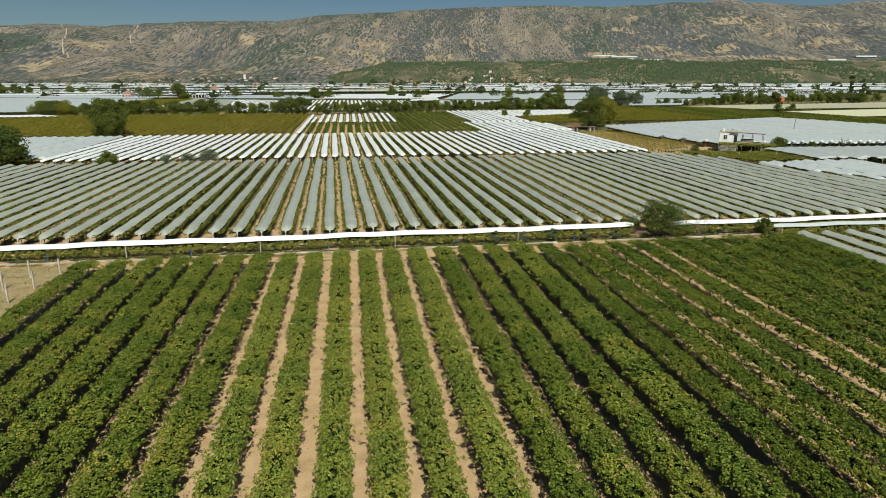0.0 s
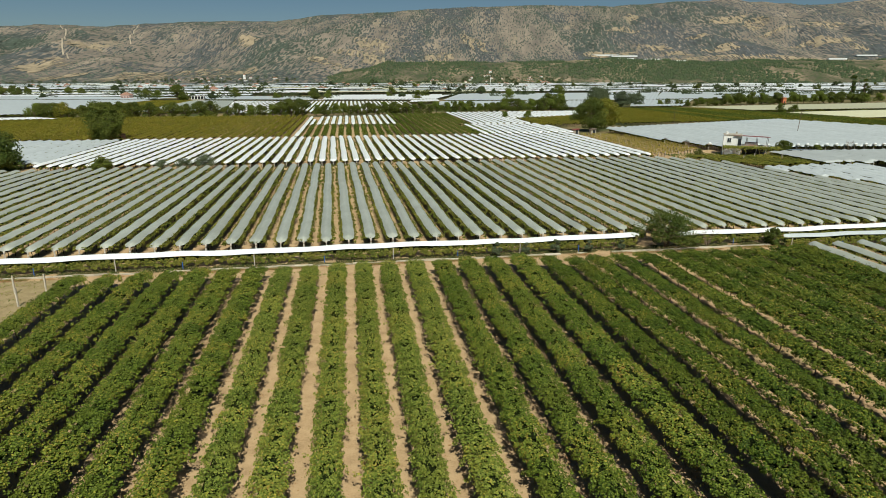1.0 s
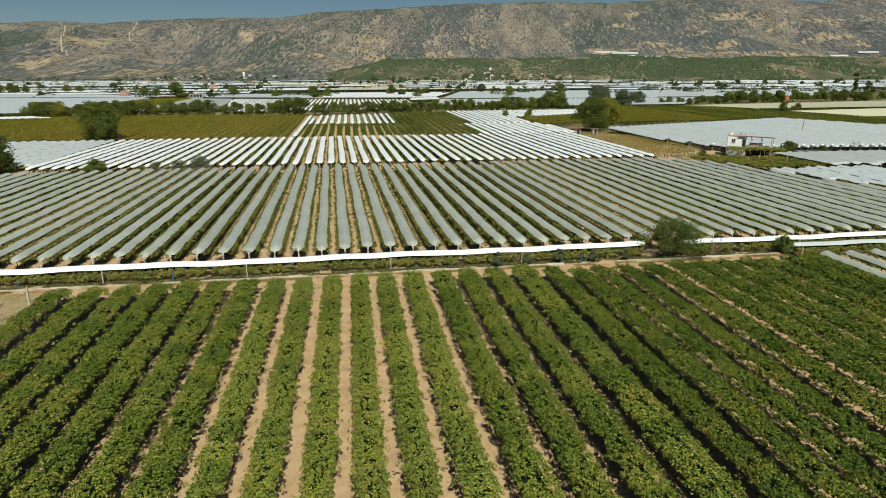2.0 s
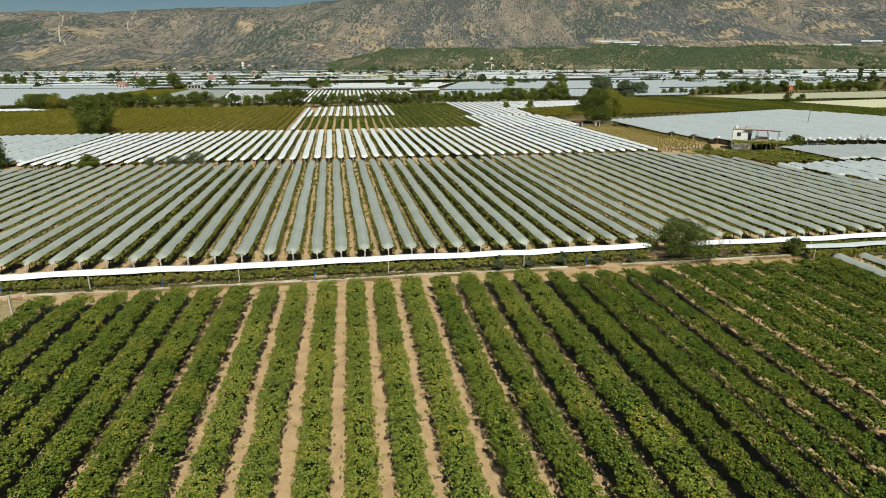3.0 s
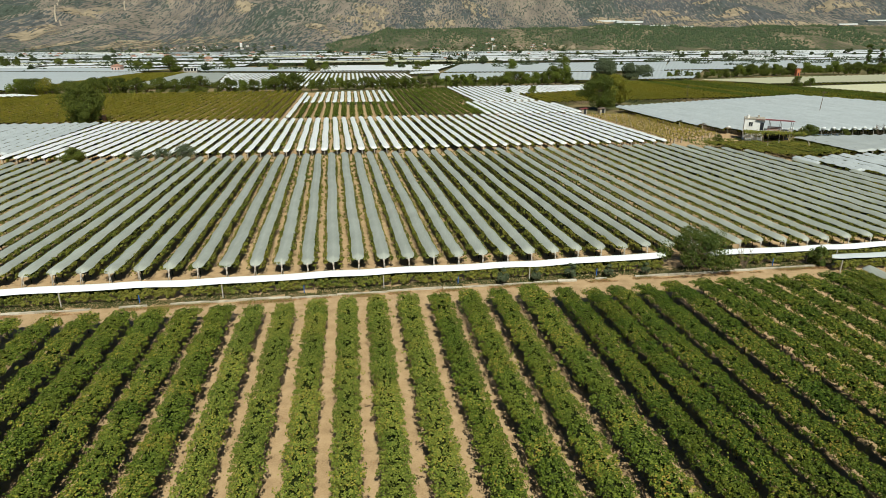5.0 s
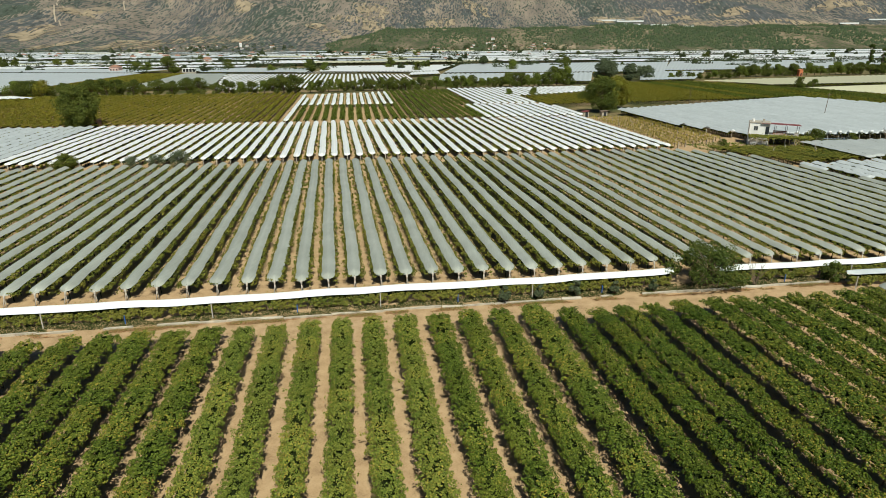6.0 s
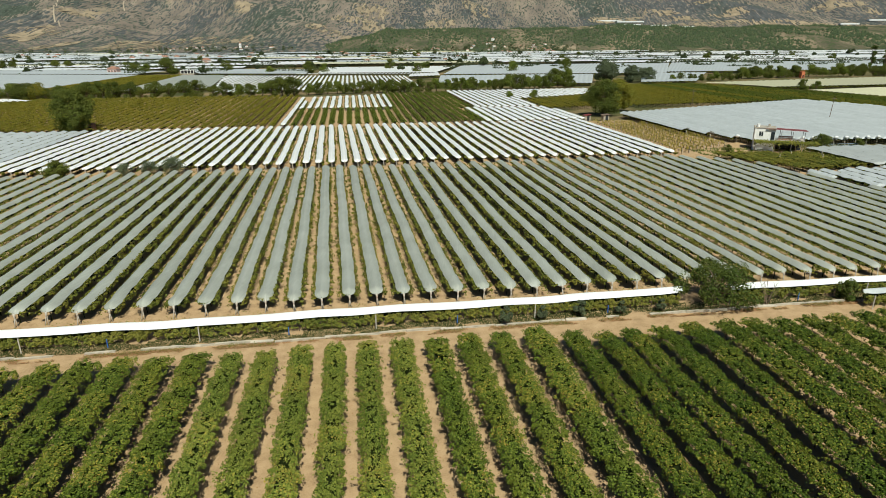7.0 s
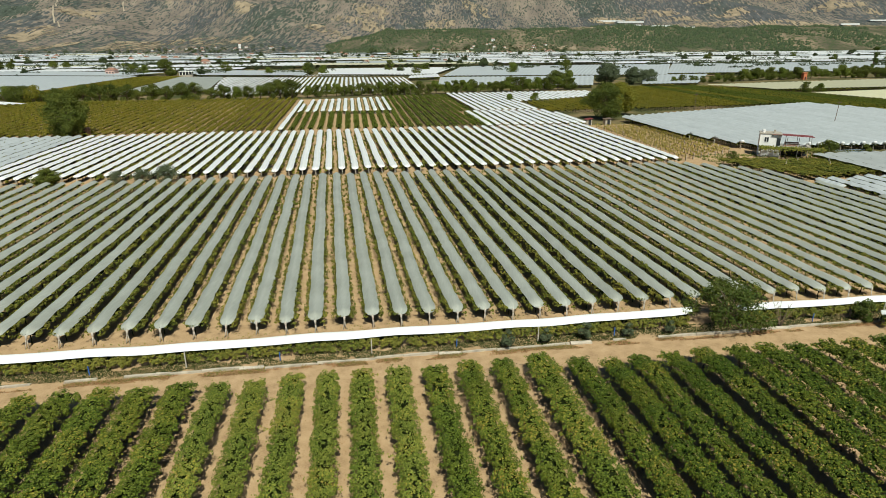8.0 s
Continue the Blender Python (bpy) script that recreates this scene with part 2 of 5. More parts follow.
M_track = plain("pale track earth", (0.34, 0.285, 0.21), 0.95, 0.2, 0.05)
M_soil = soil_material("sandy soil", (1.0, 1.0, 1.0), 0.58)
M_fallow = soil_material("weedy fallow soil", (0.72, 0.80, 0.78), 0.48)
M_plain = plain_material()
M_forest = forest_material()
# these greens lean grey, with some of the haze mixed into them
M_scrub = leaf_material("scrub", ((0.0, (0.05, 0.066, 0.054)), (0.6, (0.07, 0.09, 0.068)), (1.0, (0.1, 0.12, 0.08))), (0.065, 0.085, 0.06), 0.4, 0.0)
M_pine = leaf_material("pines", ((0.0, (0.028, 0.045, 0.022)), (0.6, (0.046, 0.066, 0.03)), (1.0, (0.078, 0.098, 0.042))), (0.065, 0.082, 0.038), 0.5, 0.0)
M_mount = mountain_material()
M_clear = clearing_material()


# ---- helpers for building ----
def mesh_from(name, verts, faces, material, smooth=False):
    me = bpy.data.meshes.new(name)
    me.from_pydata([tuple(v) for v in verts], [], [tuple(f) for f in faces])
    me.materials.append(material)
    if smooth:
        me.polygons.foreach_set("use_smooth", [True] * len(me.polygons))
    me.update()
    return me


def part(name, data, parent, m=None, label=""):
    """One mesh object under a thing or part, at the local pose m."""
    ob = new(name, data)
    ob.parent = parent
    if m is not None:
        ob.matrix_basis = m
    return tagged(ob, label)


def thing(name, m, label, category, group="", kind="", data=None):
    ob = new(name, data)
    ob.matrix_basis = m
    return tagged(ob, label, category, group, kind)


def shift(x, y, z=0.0, rz=0.0, sx=1.0, sy=1.0, sz=1.0):
    return Matrix.LocRotScale((x, y, z), Euler((0, 0, rz)), (sx, sy, sz))


def field_at(a, b, z=0.0, rz=0.0, s=1.0):
    return FIELD @ shift(a, b, z, rz, s, s, s)


def leaves(pos, nrm, size, r):
    """Folded leaves: arrays of verts and faces, one leaf at each place, facing roughly along the normal."""
    n = len(pos)
    nrm = nrm + r.normal(0, 0.46, (n, 3))
    nrm /= np.linalg.norm(nrm, axis=1)[:, None]
    t = np.cross(nrm, r.normal(0, 1, (n, 3)))
    t /= np.linalg.norm(t, axis=1)[:, None]
    s = np.cross(nrm, t)
    L = (size * r.uniform(0.65, 1.25, n))[:, None]
    base, tip = pos - t * L * 0.5, pos + t * L * 0.55 - nrm * L * 0.12
    mid = pos + nrm * L * 0.14
    lf, rt = mid + s * L * 0.5, mid - s * L * 0.5
    v = np.stack((base, lf, tip, rt), 1).reshape(-1, 3)
    k = np.arange(n) * 4
    f = np.concatenate((np.stack((k, k + 1, k + 2), 1), np.stack((k, k + 2, k + 3), 1)))
    return v, f


def leaf_mesh(name, v, f, material, extra=None, extra_material=None):
    nv, nf = len(v), len(f)
    faces = f.tolist()
    verts = v.tolist()
    if extra:
        verts = verts + [tuple(p) for p in extra[0]]
        faces = faces + [tuple(i + nv for i in q) for q in extra[1]]
    me = bpy.data.meshes.new(name)
    me.from_pydata(verts, [], faces)
    me.materials.append(material)
    if extra:
        me.materials.append(extra_material)
        idx = np.zeros(len(faces), dtype=np.int32)
        idx[nf:] = 1
        me.polygons.foreach_set("material_index", idx)
    me.update()
    return me


def tube(pts, radii, sides=5, caps=True):
    """Verts and faces of a tube along points."""
    verts, faces = [], []
    for i, p in enumerate(pts):
        p = Vector(p)
        d = (Vector(pts[min(i + 1, len(pts) - 1)]) - Vector(pts[max(i - 1, 0)])).normalized()
        x = d.orthogonal().normalized()
        y = d.cross(x)
        for k in range(sides):
            w = 2 * math.pi * k / sides
            verts.append(p + (x * math.cos(w) + y * math.sin(w)) * radii[i])
    for i in range(len(pts) - 1):
        for k in range(sides):
            j = (k + 1) % sides
            faces.append((i * sides + k, i * sides + j, (i + 1) * sides + j, (i + 1) * sides + k))
    if caps:
        faces.append(tuple(range(sides))[::-1])
        faces.append(tuple((len(pts) - 1) * sides + k for k in range(sides)))
    return verts, faces


def merge(parts):
    V, F = [], []
    for v, f in parts:
        n = len(V)
        V += list(v)
        F += [tuple(i + n for i in q) for q in f]
    return V, F


def box(x0, y0, z0, x1, y1, z1):
    v = [(x, y, z) for z in (z0, z1) for y in (y0, y1) for x in (x0, x1)]
    f = [(0, 2, 3, 1), (4, 5, 7, 6), (0, 1, 5, 4), (2, 6, 7, 3), (0, 4, 6, 2), (1, 3, 7, 5)]
    return v, f


def canopy(length, n, size, hw, zc, hh, lo, r, droop=0.15, bunch=16, hi=9.0):
    """Places and normals of leaves on an umbrella of shoots along y: tufts of leaves with hollows between, some shoots sticking out or hanging down."""
    m = max(4, n // bunch)
    y = (np.arange(m) + r.uniform(0, 1, m)) * length / m
    w = r.permutation((np.arange(m) + r.uniform(0, 1, m)) / m) * math.pi
    ph = r.uniform(0, 6.28, 4)
    rad = (1.0 + 0.08 * np.sin(y * 2.6 + ph[0] + np.sin(w * 2 + ph[1]))) * r.uniform(0.64, 1.1, m) + (r.random(m) < 0.1) * r.uniform(0.05, 0.35, m)
    x = hw * np.sign(np.cos(w)) * np.abs(np.cos(w)) ** 0.8 * rad
    z = zc + hh * np.sin(w) * rad
    side = np.clip(np.abs(x) / hw, 0, 1.3)
    z = z - 0.12 * side ** 2 - (r.random(m) < droop) * r.uniform(0, 0.5, m) * side
    c = np.stack((x, y, z), 1)
    nb = np.stack((np.cos(w) * 0.8, np.zeros(m), np.sin(w) + 0.35), 1)
    idx = r.integers(0, m, n)
    d = r.normal(0, 1, (n, 3)) + nb[idx] * 0.6
    d /= np.linalg.norm(d, axis=1)[:, None]
    tuft = (min(size * 1.7, 0.32) * r.uniform(0.7, 1.25, m))[idx]
    pos = c[idx] + d * (tuft * r.uniform(0.35, 1.0, n) ** 0.6)[:, None] * np.array((1.0, 1.1, 0.7))
    stray = r.random(n) < 0.03
    pos[stray] += r.normal(0, 0.12, (int(stray.sum()), 3)) + nb[idx[stray]] * 0.1
    pos[:, 2] = np.clip(pos[:, 2], lo, hi)
    return pos, nb[idx] * 0.7 + d * 0.6


def core(length, hw, zc, hh):
    """A closed inner bundle, near-black: it stops light and paints shade inside the canopy."""
    ring = [(hw * math.cos(k * math.pi / 4), zc + hh * math.sin(k * math.pi / 4)) for k in range(8)]
    v = [(x, y, z) for y in ((0.0 if length < 5 else 0.5), length / 2, (length if length < 5 else length - 0.5)) for x, z in ring]
    f = [(i * 8 + k, i * 8 + (k + 1) % 8, i * 8 + 8 + (k + 1) % 8, i * 8 + 8 + k) for i in range(2) for k in range(8)]
    return v, f


def vine_meshes(count, length, n, size, hw, zc, hh, lo, material, droop=0.15, stems=True, hi=9.0, shade_fill=0.5):
    out = []
    for _ in range(count):
        p, q = canopy(length, n, size, hw, zc, hh, lo, rng, droop, hi=hi)
        v, f = leaves(p, q, size, rng)
        # the near-black bundle paints the dark underside of the canopy
        inner = [core(length, hw * shade_fill, zc - 0.08, hh * shade_fill * 0.65)]
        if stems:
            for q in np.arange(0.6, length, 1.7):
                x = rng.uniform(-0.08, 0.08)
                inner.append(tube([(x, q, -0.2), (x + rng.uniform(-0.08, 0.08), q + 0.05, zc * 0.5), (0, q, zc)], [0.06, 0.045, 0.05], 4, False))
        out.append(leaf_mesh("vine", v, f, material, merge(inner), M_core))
    return out


def trunk_mesh(h=0.9, r0=0.055):
    pts, x, y = [], 0.0, 0.0
    for i in range(5):
        pts.append((x, y, h * i / 4 - 0.05))
        x += rng.uniform(-0.06, 0.06)
        y += rng.uniform(-0.06, 0.06)
    v, f = tube(pts, [r0 * (1.25, 0.95, 0.85, 0.9, 1.0)[i] for i in range(5)], 6)
    parts = [(v, f)]
    for sgn in (-1, 1):
        parts.append(tube([(x, y, h - 0.1), (x + sgn * 0.2, y + 0.1, h + 0.15), (x + sgn * 0.45, y + 0.15 * sgn, h + 0.3)], [r0 * 0.7, r0 * 0.5, r0 * 0.35], 5))
    V, F = merge(parts)
    return mesh_from("trunk", V, F, M_bark, True)


# ---- ground ----
def axis(far_lo, far_hi, step, lo, hi):
    core_pts = np.arange(lo, hi + step, step)
    out_hi = hi + step + np.cumsum(np.geomspace(step * 1.3, (far_hi - hi) / 3.2, 16))
    out_lo = lo - np.cumsum(np.geomspace(step * 1.3, (lo - far_lo) / 3.2, 16))
    return np.concatenate((out_lo[::-1], core_pts, out_hi))


def sheet_grid(xs, ys, zf):
    V = [(x, y, zf(x, y)) for y in ys for x in xs]
    nx = len(xs)
    F = [(j * nx + i, j * nx + i + 1, (j + 1) * nx + i + 1, (j + 1) * nx + i) for j in range(len(ys) - 1) for i in range(nx - 1)]
    return V, F


def build_ground():
    xs = axis(-4700, 4700, 20.0, -300, 300)
    ys = axis(-4000, 4700, 20.0, -100, 500)
    V, F = sheet_grid(xs, ys, lambda x, y: -0.15)
    thing("ground", FIELD.copy(), "flat valley floor of dry grass and bare earth", "ground", kind="structure", data=mesh_from("ground", V, F, M_plain, True))

    def relief(x, y):
        edge = x < -139 or x > 119 or y < -19 or y > 340 or (y > 222 and x > 80)
        if edge:
            return -0.2
        return 0.05 * noise.noise((x * 0.6, y * 0.25, 0)) + 0.03 * noise.noise((x * 2.1, y * 2.1, 4)) - 0.02

    xs = np.concatenate(([-140], np.arange(-138, -46, 4.0), np.arange(-45, 66, 0.8), np.arange(68, 119, 4.0), [120]))
    ys = np.concatenate(([-20], np.arange(-18, 12, 3.0), np.arange(13, 88, 0.8), np.arange(90, 223, 3.0), np.arange(226, 339, 6.0), [342]))
    V, F = sheet_grid(xs, ys, relief)
    thing("plot_soil", FIELD.copy(), "bare sandy pinkish soil of the vineyard plots", "soil", kind="structure", data=mesh_from("plot_soil", V, F, M_soil, True))
    V, F = sheet_grid(np.arange(-52, -28.6, 0.9), np.arange(34, 74.9, 0.9), lambda x, y: 0.075 + 0.02 * math.sin(y * 2.2) + 0.03 * noise.noise((x, y, 2)))
    thing("fallow_soil", FIELD.copy(), "weedy olive-tan soil of the fallow plot", "soil", kind="structure", data=mesh_from("fallow_soil", V, F, M_fallow, True))


build_ground()


# ---- mountains ----
SKYLINE = [(-3600, 258), (-2481, 262), (-2143, 272), (-1933, 260), (-1720, 271), (-1270, 286), (-975, 277), (-768, 308), (-390, 324), (-103, 344), (181, 351), (744, 345), (964, 363), (1266, 372), (1570, 348), (1706, 346), (2020, 371), (2700, 390), (3600, 380)]
SKY_X, SKY_Z = np.array([p[0] for p in SKYLINE], float), np.array([p[1] for p in SKYLINE], float)


def mountain_height(x, y):
    foot = 1230 + 110 * noise.noise((x * 0.0016, 3.1, 0))
    foot += 650 * min(1.0, max(0.0, (x + 420) / 300))
    k = min(1.0, max(0.0, (y - foot) / (3300 - foot)))
    top = float(np.interp(x, SKY_X, SKY_Z))
    h = top * (0.22 * k + 0.78 * k ** 1.7 * (1.9 - 0.9 * k))
    if k <= 0:
        return -6.0
    rid = 1 - abs(noise.noise((x * 0.0030 + y * 0.0006, y * 0.0010, 1.7)))
    rid2 = 1 - abs(noise.noise((x * 0.0080 - y * 0.001, y * 0.0035, 5.2)))
    amp = min(1.0, max(0.0, k - 0.1 - 0.15 * min(1.0, max(0.0, (x + 420) / 300))) * 3.0) * (1 - max(0.0, (k - 0.45) / 0.55))
    h += amp * ((rid - 0.78) * 140 + (rid2 - 0.78) * 80 + 12 * noise.noise((x * 0.02, y * 0.02, 9)))
    h += 7 * min(1, k * 4) * noise.noise((x * 0.012, y * 0.012, 4))
    if y > 3300:
        h -= (y - 3300) * 0.3
    return h


def hill_height(x, y):
    """The wooded foothill in front of the mountains, with a plateau behind it."""
    start = min(1.0, max(0.0, (x + 470 + 60 * noise.noise((y * 0.01, 7, 1))) / 260))
    crest = (50 + 10 * noise.noise((x * 0.004, 2.2, 0)) + 4 * noise.noise((x * 0.02, y * 0.01, 6))) * start
    up = min(1.0, max(0.0, (y - 1290 - 70 * noise.noise((x * 0.004, 5, 5))) / 400))
    up = up * up * (3 - 2 * up)
    gully = (abs(noise.noise((x * 0.010, y * 0.004, 8))) - 0.2) * 26 * up * (1 - up) * 2
    h = crest * up + gully * start + 4 * noise.noise((x * 0.03, y * 0.03, 3)) * up
    return h - (1 - start) * 12 - (3 if up <= 0 else 0)


def build_mountains():
    xs, ys = np.arange(-3600, 3601, 24.0), np.concatenate((np.arange(1050, 3360, 24.0), np.arange(3370, 4200, 90.0)))
    V, F = sheet_grid(xs, ys, mountain_height)
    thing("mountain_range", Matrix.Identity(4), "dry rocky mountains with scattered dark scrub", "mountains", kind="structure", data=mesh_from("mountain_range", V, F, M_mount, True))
    V, F = sheet_grid(np.arange(-420, 2300, 16.0), np.arange(1200, 2000, 16.0), hill_height)
    thing("foothill", Matrix.Identity(4), "low wooded hill of dark green pines and scrub", "hill", kind="structure", data=mesh_from("foothill", V, F, M_forest, True))


build_mountains()


def blobs(name, places, label, material):
    """Rough low crowns, one mesh: far scrub or woods that nobody could count."""
    p = np.array(places)
    n = len(p)
    ring = np.array([(1, 0, 0.1), (0.4, 0.9, 0.0), (-0.8, 0.6, 0.15), (-0.7, -0.7, 0.0), (0.5, -0.85, 0.1), (0.05, 0.0, 1.0)])
    V = p[:, None, :3] + ring[None] * p[:, None, 3:4] * rng.uniform(0.7, 1.3, (n, 6, 3)) * np.stack((np.ones(n), np.ones(n), p[:, 4]), 1)[:, None, :]
    k = (np.arange(n) * 6)[:, None]
    F = np.concatenate([k + np.array([(i, (i + 1) % 5, 5)]) for i in range(5)])
    thing(name, Matrix.Identity(4), label, "vegetation", kind="stuff", data=mesh_from(name, V.reshape(-1, 3).tolist(), F.tolist(), material, True))


def scrub_places(count, x0, x1, y0, y1, height, r0, r1, tall, freq, cut):
    out = []
    while len(out) < count:
        y = y0 + (y1 - y0) * rng.random() ** 0.8
        x = rng.uniform(x0, x1) * (y / y1 if x0 < -1000 else 1.0)
        if noise.noise((x * freq, y * freq * 0.5, 3.3)) + 0.5 * noise.noise((x * freq * 3, y * freq * 1.5, 8.3)) < cut:
            continue
        z = height(x, y)
        if z < 0:
            continue
        out.append((x, y, z - 0.4, rng.uniform(r0, r1), tall))
    return out


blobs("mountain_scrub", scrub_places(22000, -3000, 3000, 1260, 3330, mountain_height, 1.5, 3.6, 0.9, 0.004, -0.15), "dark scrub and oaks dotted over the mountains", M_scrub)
blobs("hill_pines", scrub_places(5200, -400, 400, 1300, 1740, hill_height, 1.6, 3.4, 1.3, 0.011, -0.05) + scrub_places(11000, 300, 1900, 1300, 1740, hill_height, 1.8, 3.8, 1.5, 0.01, -0.22), "dark green pines on the foothill", M_pine)


def slope_at(x, y):
    """Height of the mountains' mesh between its grid points."""
    i, j = math.floor((x + 3600) / 24), math.floor((y - 1050) / 24)
    u, v = (x + 3600) / 24 - i, (y - 1050) / 24 - j
    g = [mountain_height(-3600 + 24 * (i + p), 1050 + 24 * (j + q)) for p, q in ((0, 0), (1, 0), (0, 1), (1, 1))]
    return (g[0] * (1 - u) + g[1] * u) * (1 - v) + (g[2] * (1 - u) + g[3] * u) * v


def mountain_track(points, width):
    pts = [Vector(p) for p in points]
    V = []
    for i in range(len(pts) - 1):
        for k in range(60):
            p = pts[i].lerp(pts[i + 1], k / 60)
            w = 10 * noise.noise((p.x * 0.01, p.y * 0.01, 12))
            for s in (-0.5, 0.5):
                x = p.x + w + s * width
                V.append((x, p.y, slope_at(x, p.y) + 2.0))
    F = [(2 * i, 2 * i + 1, 2 * i + 3, 2 * i + 2) for i in range(len(V) // 2 - 1)]
    thing("mountain_track", Matrix.Identity(4), "pale dirt track climbing the mountain", "track", kind="structure", data=mesh_from("mountain_track", V, F, M_track))


def clearing(x0, y0, w, d, name="hill_clearing", label="dry tan clearing on the scrubby slope", material=None):
    """An uneven patch of bare earth that follows the slope."""
    def lie(x, y):
        return max(slope_at(x, y), hill_height(x, y)) + 0.9
    V, F = [(x0, y0, lie(x0, y0))], []
    N, R = 28, 7
    for r in range(1, R + 1):
        for k in range(N):
            w_ = 2 * math.pi * k / N
            q = r / R * (1 + 0.55 * noise.noise((math.cos(w_) * 1.6 + x0, math.sin(w_) * 1.6, y0 * 0.1)) + 0.2 * noise.noise((math.cos(w_) * 5 + x0, math.sin(w_) * 5, 3)))
            x, y = x0 + w * q * math.cos(w_), y0 + d * q * math.sin(w_)
            V.append((x, y, lie(x, y)))
    F = [(0, 1 + k, 1 + (k + 1) % N) for k in range(N)]
    for r in range(R - 1):
        for k in range(N):
            a, c = 1 + r * N + k, 1 + r * N + (k + 1) % N
            F.append((a, a + N, c + N, c))
    thing(name, Matrix.Identity(4), label, "clearing", kind="structure", data=mesh_from(name, V, F, material or M_clear, True))


for x, y, w, d in ((368, 1660, 70, 60), (480, 2330, 110, 30), (806, 2238, 180, 34), (1045, 2221, 140, 26), (1300, 2200, 150, 30)):
    clearing(x, y, w, d, "plateau_field", "pale harvested field on the mountain plateau")
for x, y, w, d in ((704, 2893, 41, 44), (612, 2632, 63, 27), (849, 2499, 44, 16), (657, 2405, 81, 37), (1100, 2838, 71, 44), (1446, 2774, 87, 35), (1208, 2644, 81, 12), (904, 2354, 70, 28), (1174, 2757, 42, 47), (1277, 2506, 78, 18), (1360, 2471, 65, 23), (1415, 2418, 39, 23), (717, 2326, 56, 25)):
    clearing(x, y, w, d, "terrace_field", "dry tan terrace field high on the mountain")
for x, y, w, d in ((-793, 1493, 86, 150), (-744, 1629, 99, 150), (-606, 1544, 54, 110), (-1162, 1703, 48, 110), (-1280, 2124, 41, 150), (-767, 2156, 85, 60), (-994, 1489, 33, 80), (-274, 1931, 81, 60), (-109, 2240, 52, 120), (-369, 1935, 55, 30), (10, 2504, 46, 150), (-325, 2103, 49, 90), (-372, 1702, 56, 70), (164, 1361, 76, 60)):
    clearing(x, y, w, d)


mountain_track(((-2128, 3266), (-1626, 2518), (-1291, 1976), (-1143, 1768)), 5)
mountain_track(((-1664, 3168), (-1460, 2736), (-1364, 2526), (-1213, 2218)), 5)


# ---- vines in the open ----
VINES_NEAR = vine_meshes(8, 2.0, 1400, 0.12, 0.84, 1.46, 0.34, 0.85, M_vine, 0.18, False, shade_fill=0.58)
VINES_DIM = vine_meshes(8, 2.0, 1400, 0.122, 0.82, 1.46, 0.36, 0.8, M_vine_dim, 0.24, False, shade_fill=0.58)
VINES_EDGE = vine_meshes(6, 2.0, 1350, 0.124, 0.82, 1.48, 0.46, 0.75, M_vine_dim, 0.2, False, shade_fill=0.6)
VINES_HALF_DIM = vine_meshes(8, 2.0, 1400, 0.121, 0.86, 1.46, 0.36, 0.72, M_vine_half_dim, 0.3, False, shade_fill=0.58)
TRUNKS = [trunk_mesh() for _ in range(4)]


def vine_row(a, b0, b1, meshes, seg, label, group, trunks=True, wide=1.0):
    L = b1 - b0
    n = max(1, round(L / seg))
    s = L / (n * seg)
    row = thing("vine_row", field_at(a, b0), label, "grapevine row", group)
    for i in range(n):
        flip = rng.random() < 0.5
        me = meshes[rng.integers(len(meshes))]
        w = wide * rng.uniform(0.93, 1.07)
        m = shift(rng.uniform(-0.06, 0.06), (i + (1 if flip else 0)) * seg * s, 0, math.pi if flip else 0, w, s, rng.uniform(0.94, 1.06) * (0.86 if trunks and i in (0, n - 1) else 1.0))
        vine = part("vine", me, row, m)
        if trunks and (i % 2 == 0 or abs(a) < 13):
            part("trunk", TRUNKS[rng.integers(len(TRUNKS))], vine, shift(0, seg * 0.5, 0, rng.uniform(0, 6)), "gnarled brown trunk")
    return row


ROW_A = [-27.35, -24.0, -20.8, -17.85, -15.0, -12.1, -9.15, -6.2, -3.3, -0.35, 2.5, 5.25, 8.2, 11.3, 14.2, 17.2, 20.45, 23.7, 26.5, 29.1, 32.0, 35.1, 38.3, 41.0, 43.8, 46.7, 49.6, 52.6, 55.4]
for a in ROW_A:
    # side rows take the darkened leaves, so the light's falloff sits in their colour
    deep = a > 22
    kind = VINES_EDGE if a > 33 else VINES_DIM if deep else VINES_HALF_DIM if a < -7 or a > 10 else VINES_NEAR
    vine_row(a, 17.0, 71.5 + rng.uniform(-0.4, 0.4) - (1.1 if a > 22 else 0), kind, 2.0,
             "row of grapevines on sandy soil, leaves painted darker" if deep else "row of yellow-green grapevines on sandy soil", "open vine rows", True, 1.24 if 20 < a < 21 else 1.08 if a < -7 else 0.98 if a < 6 else 1.04 if a < 33 else 1.16)


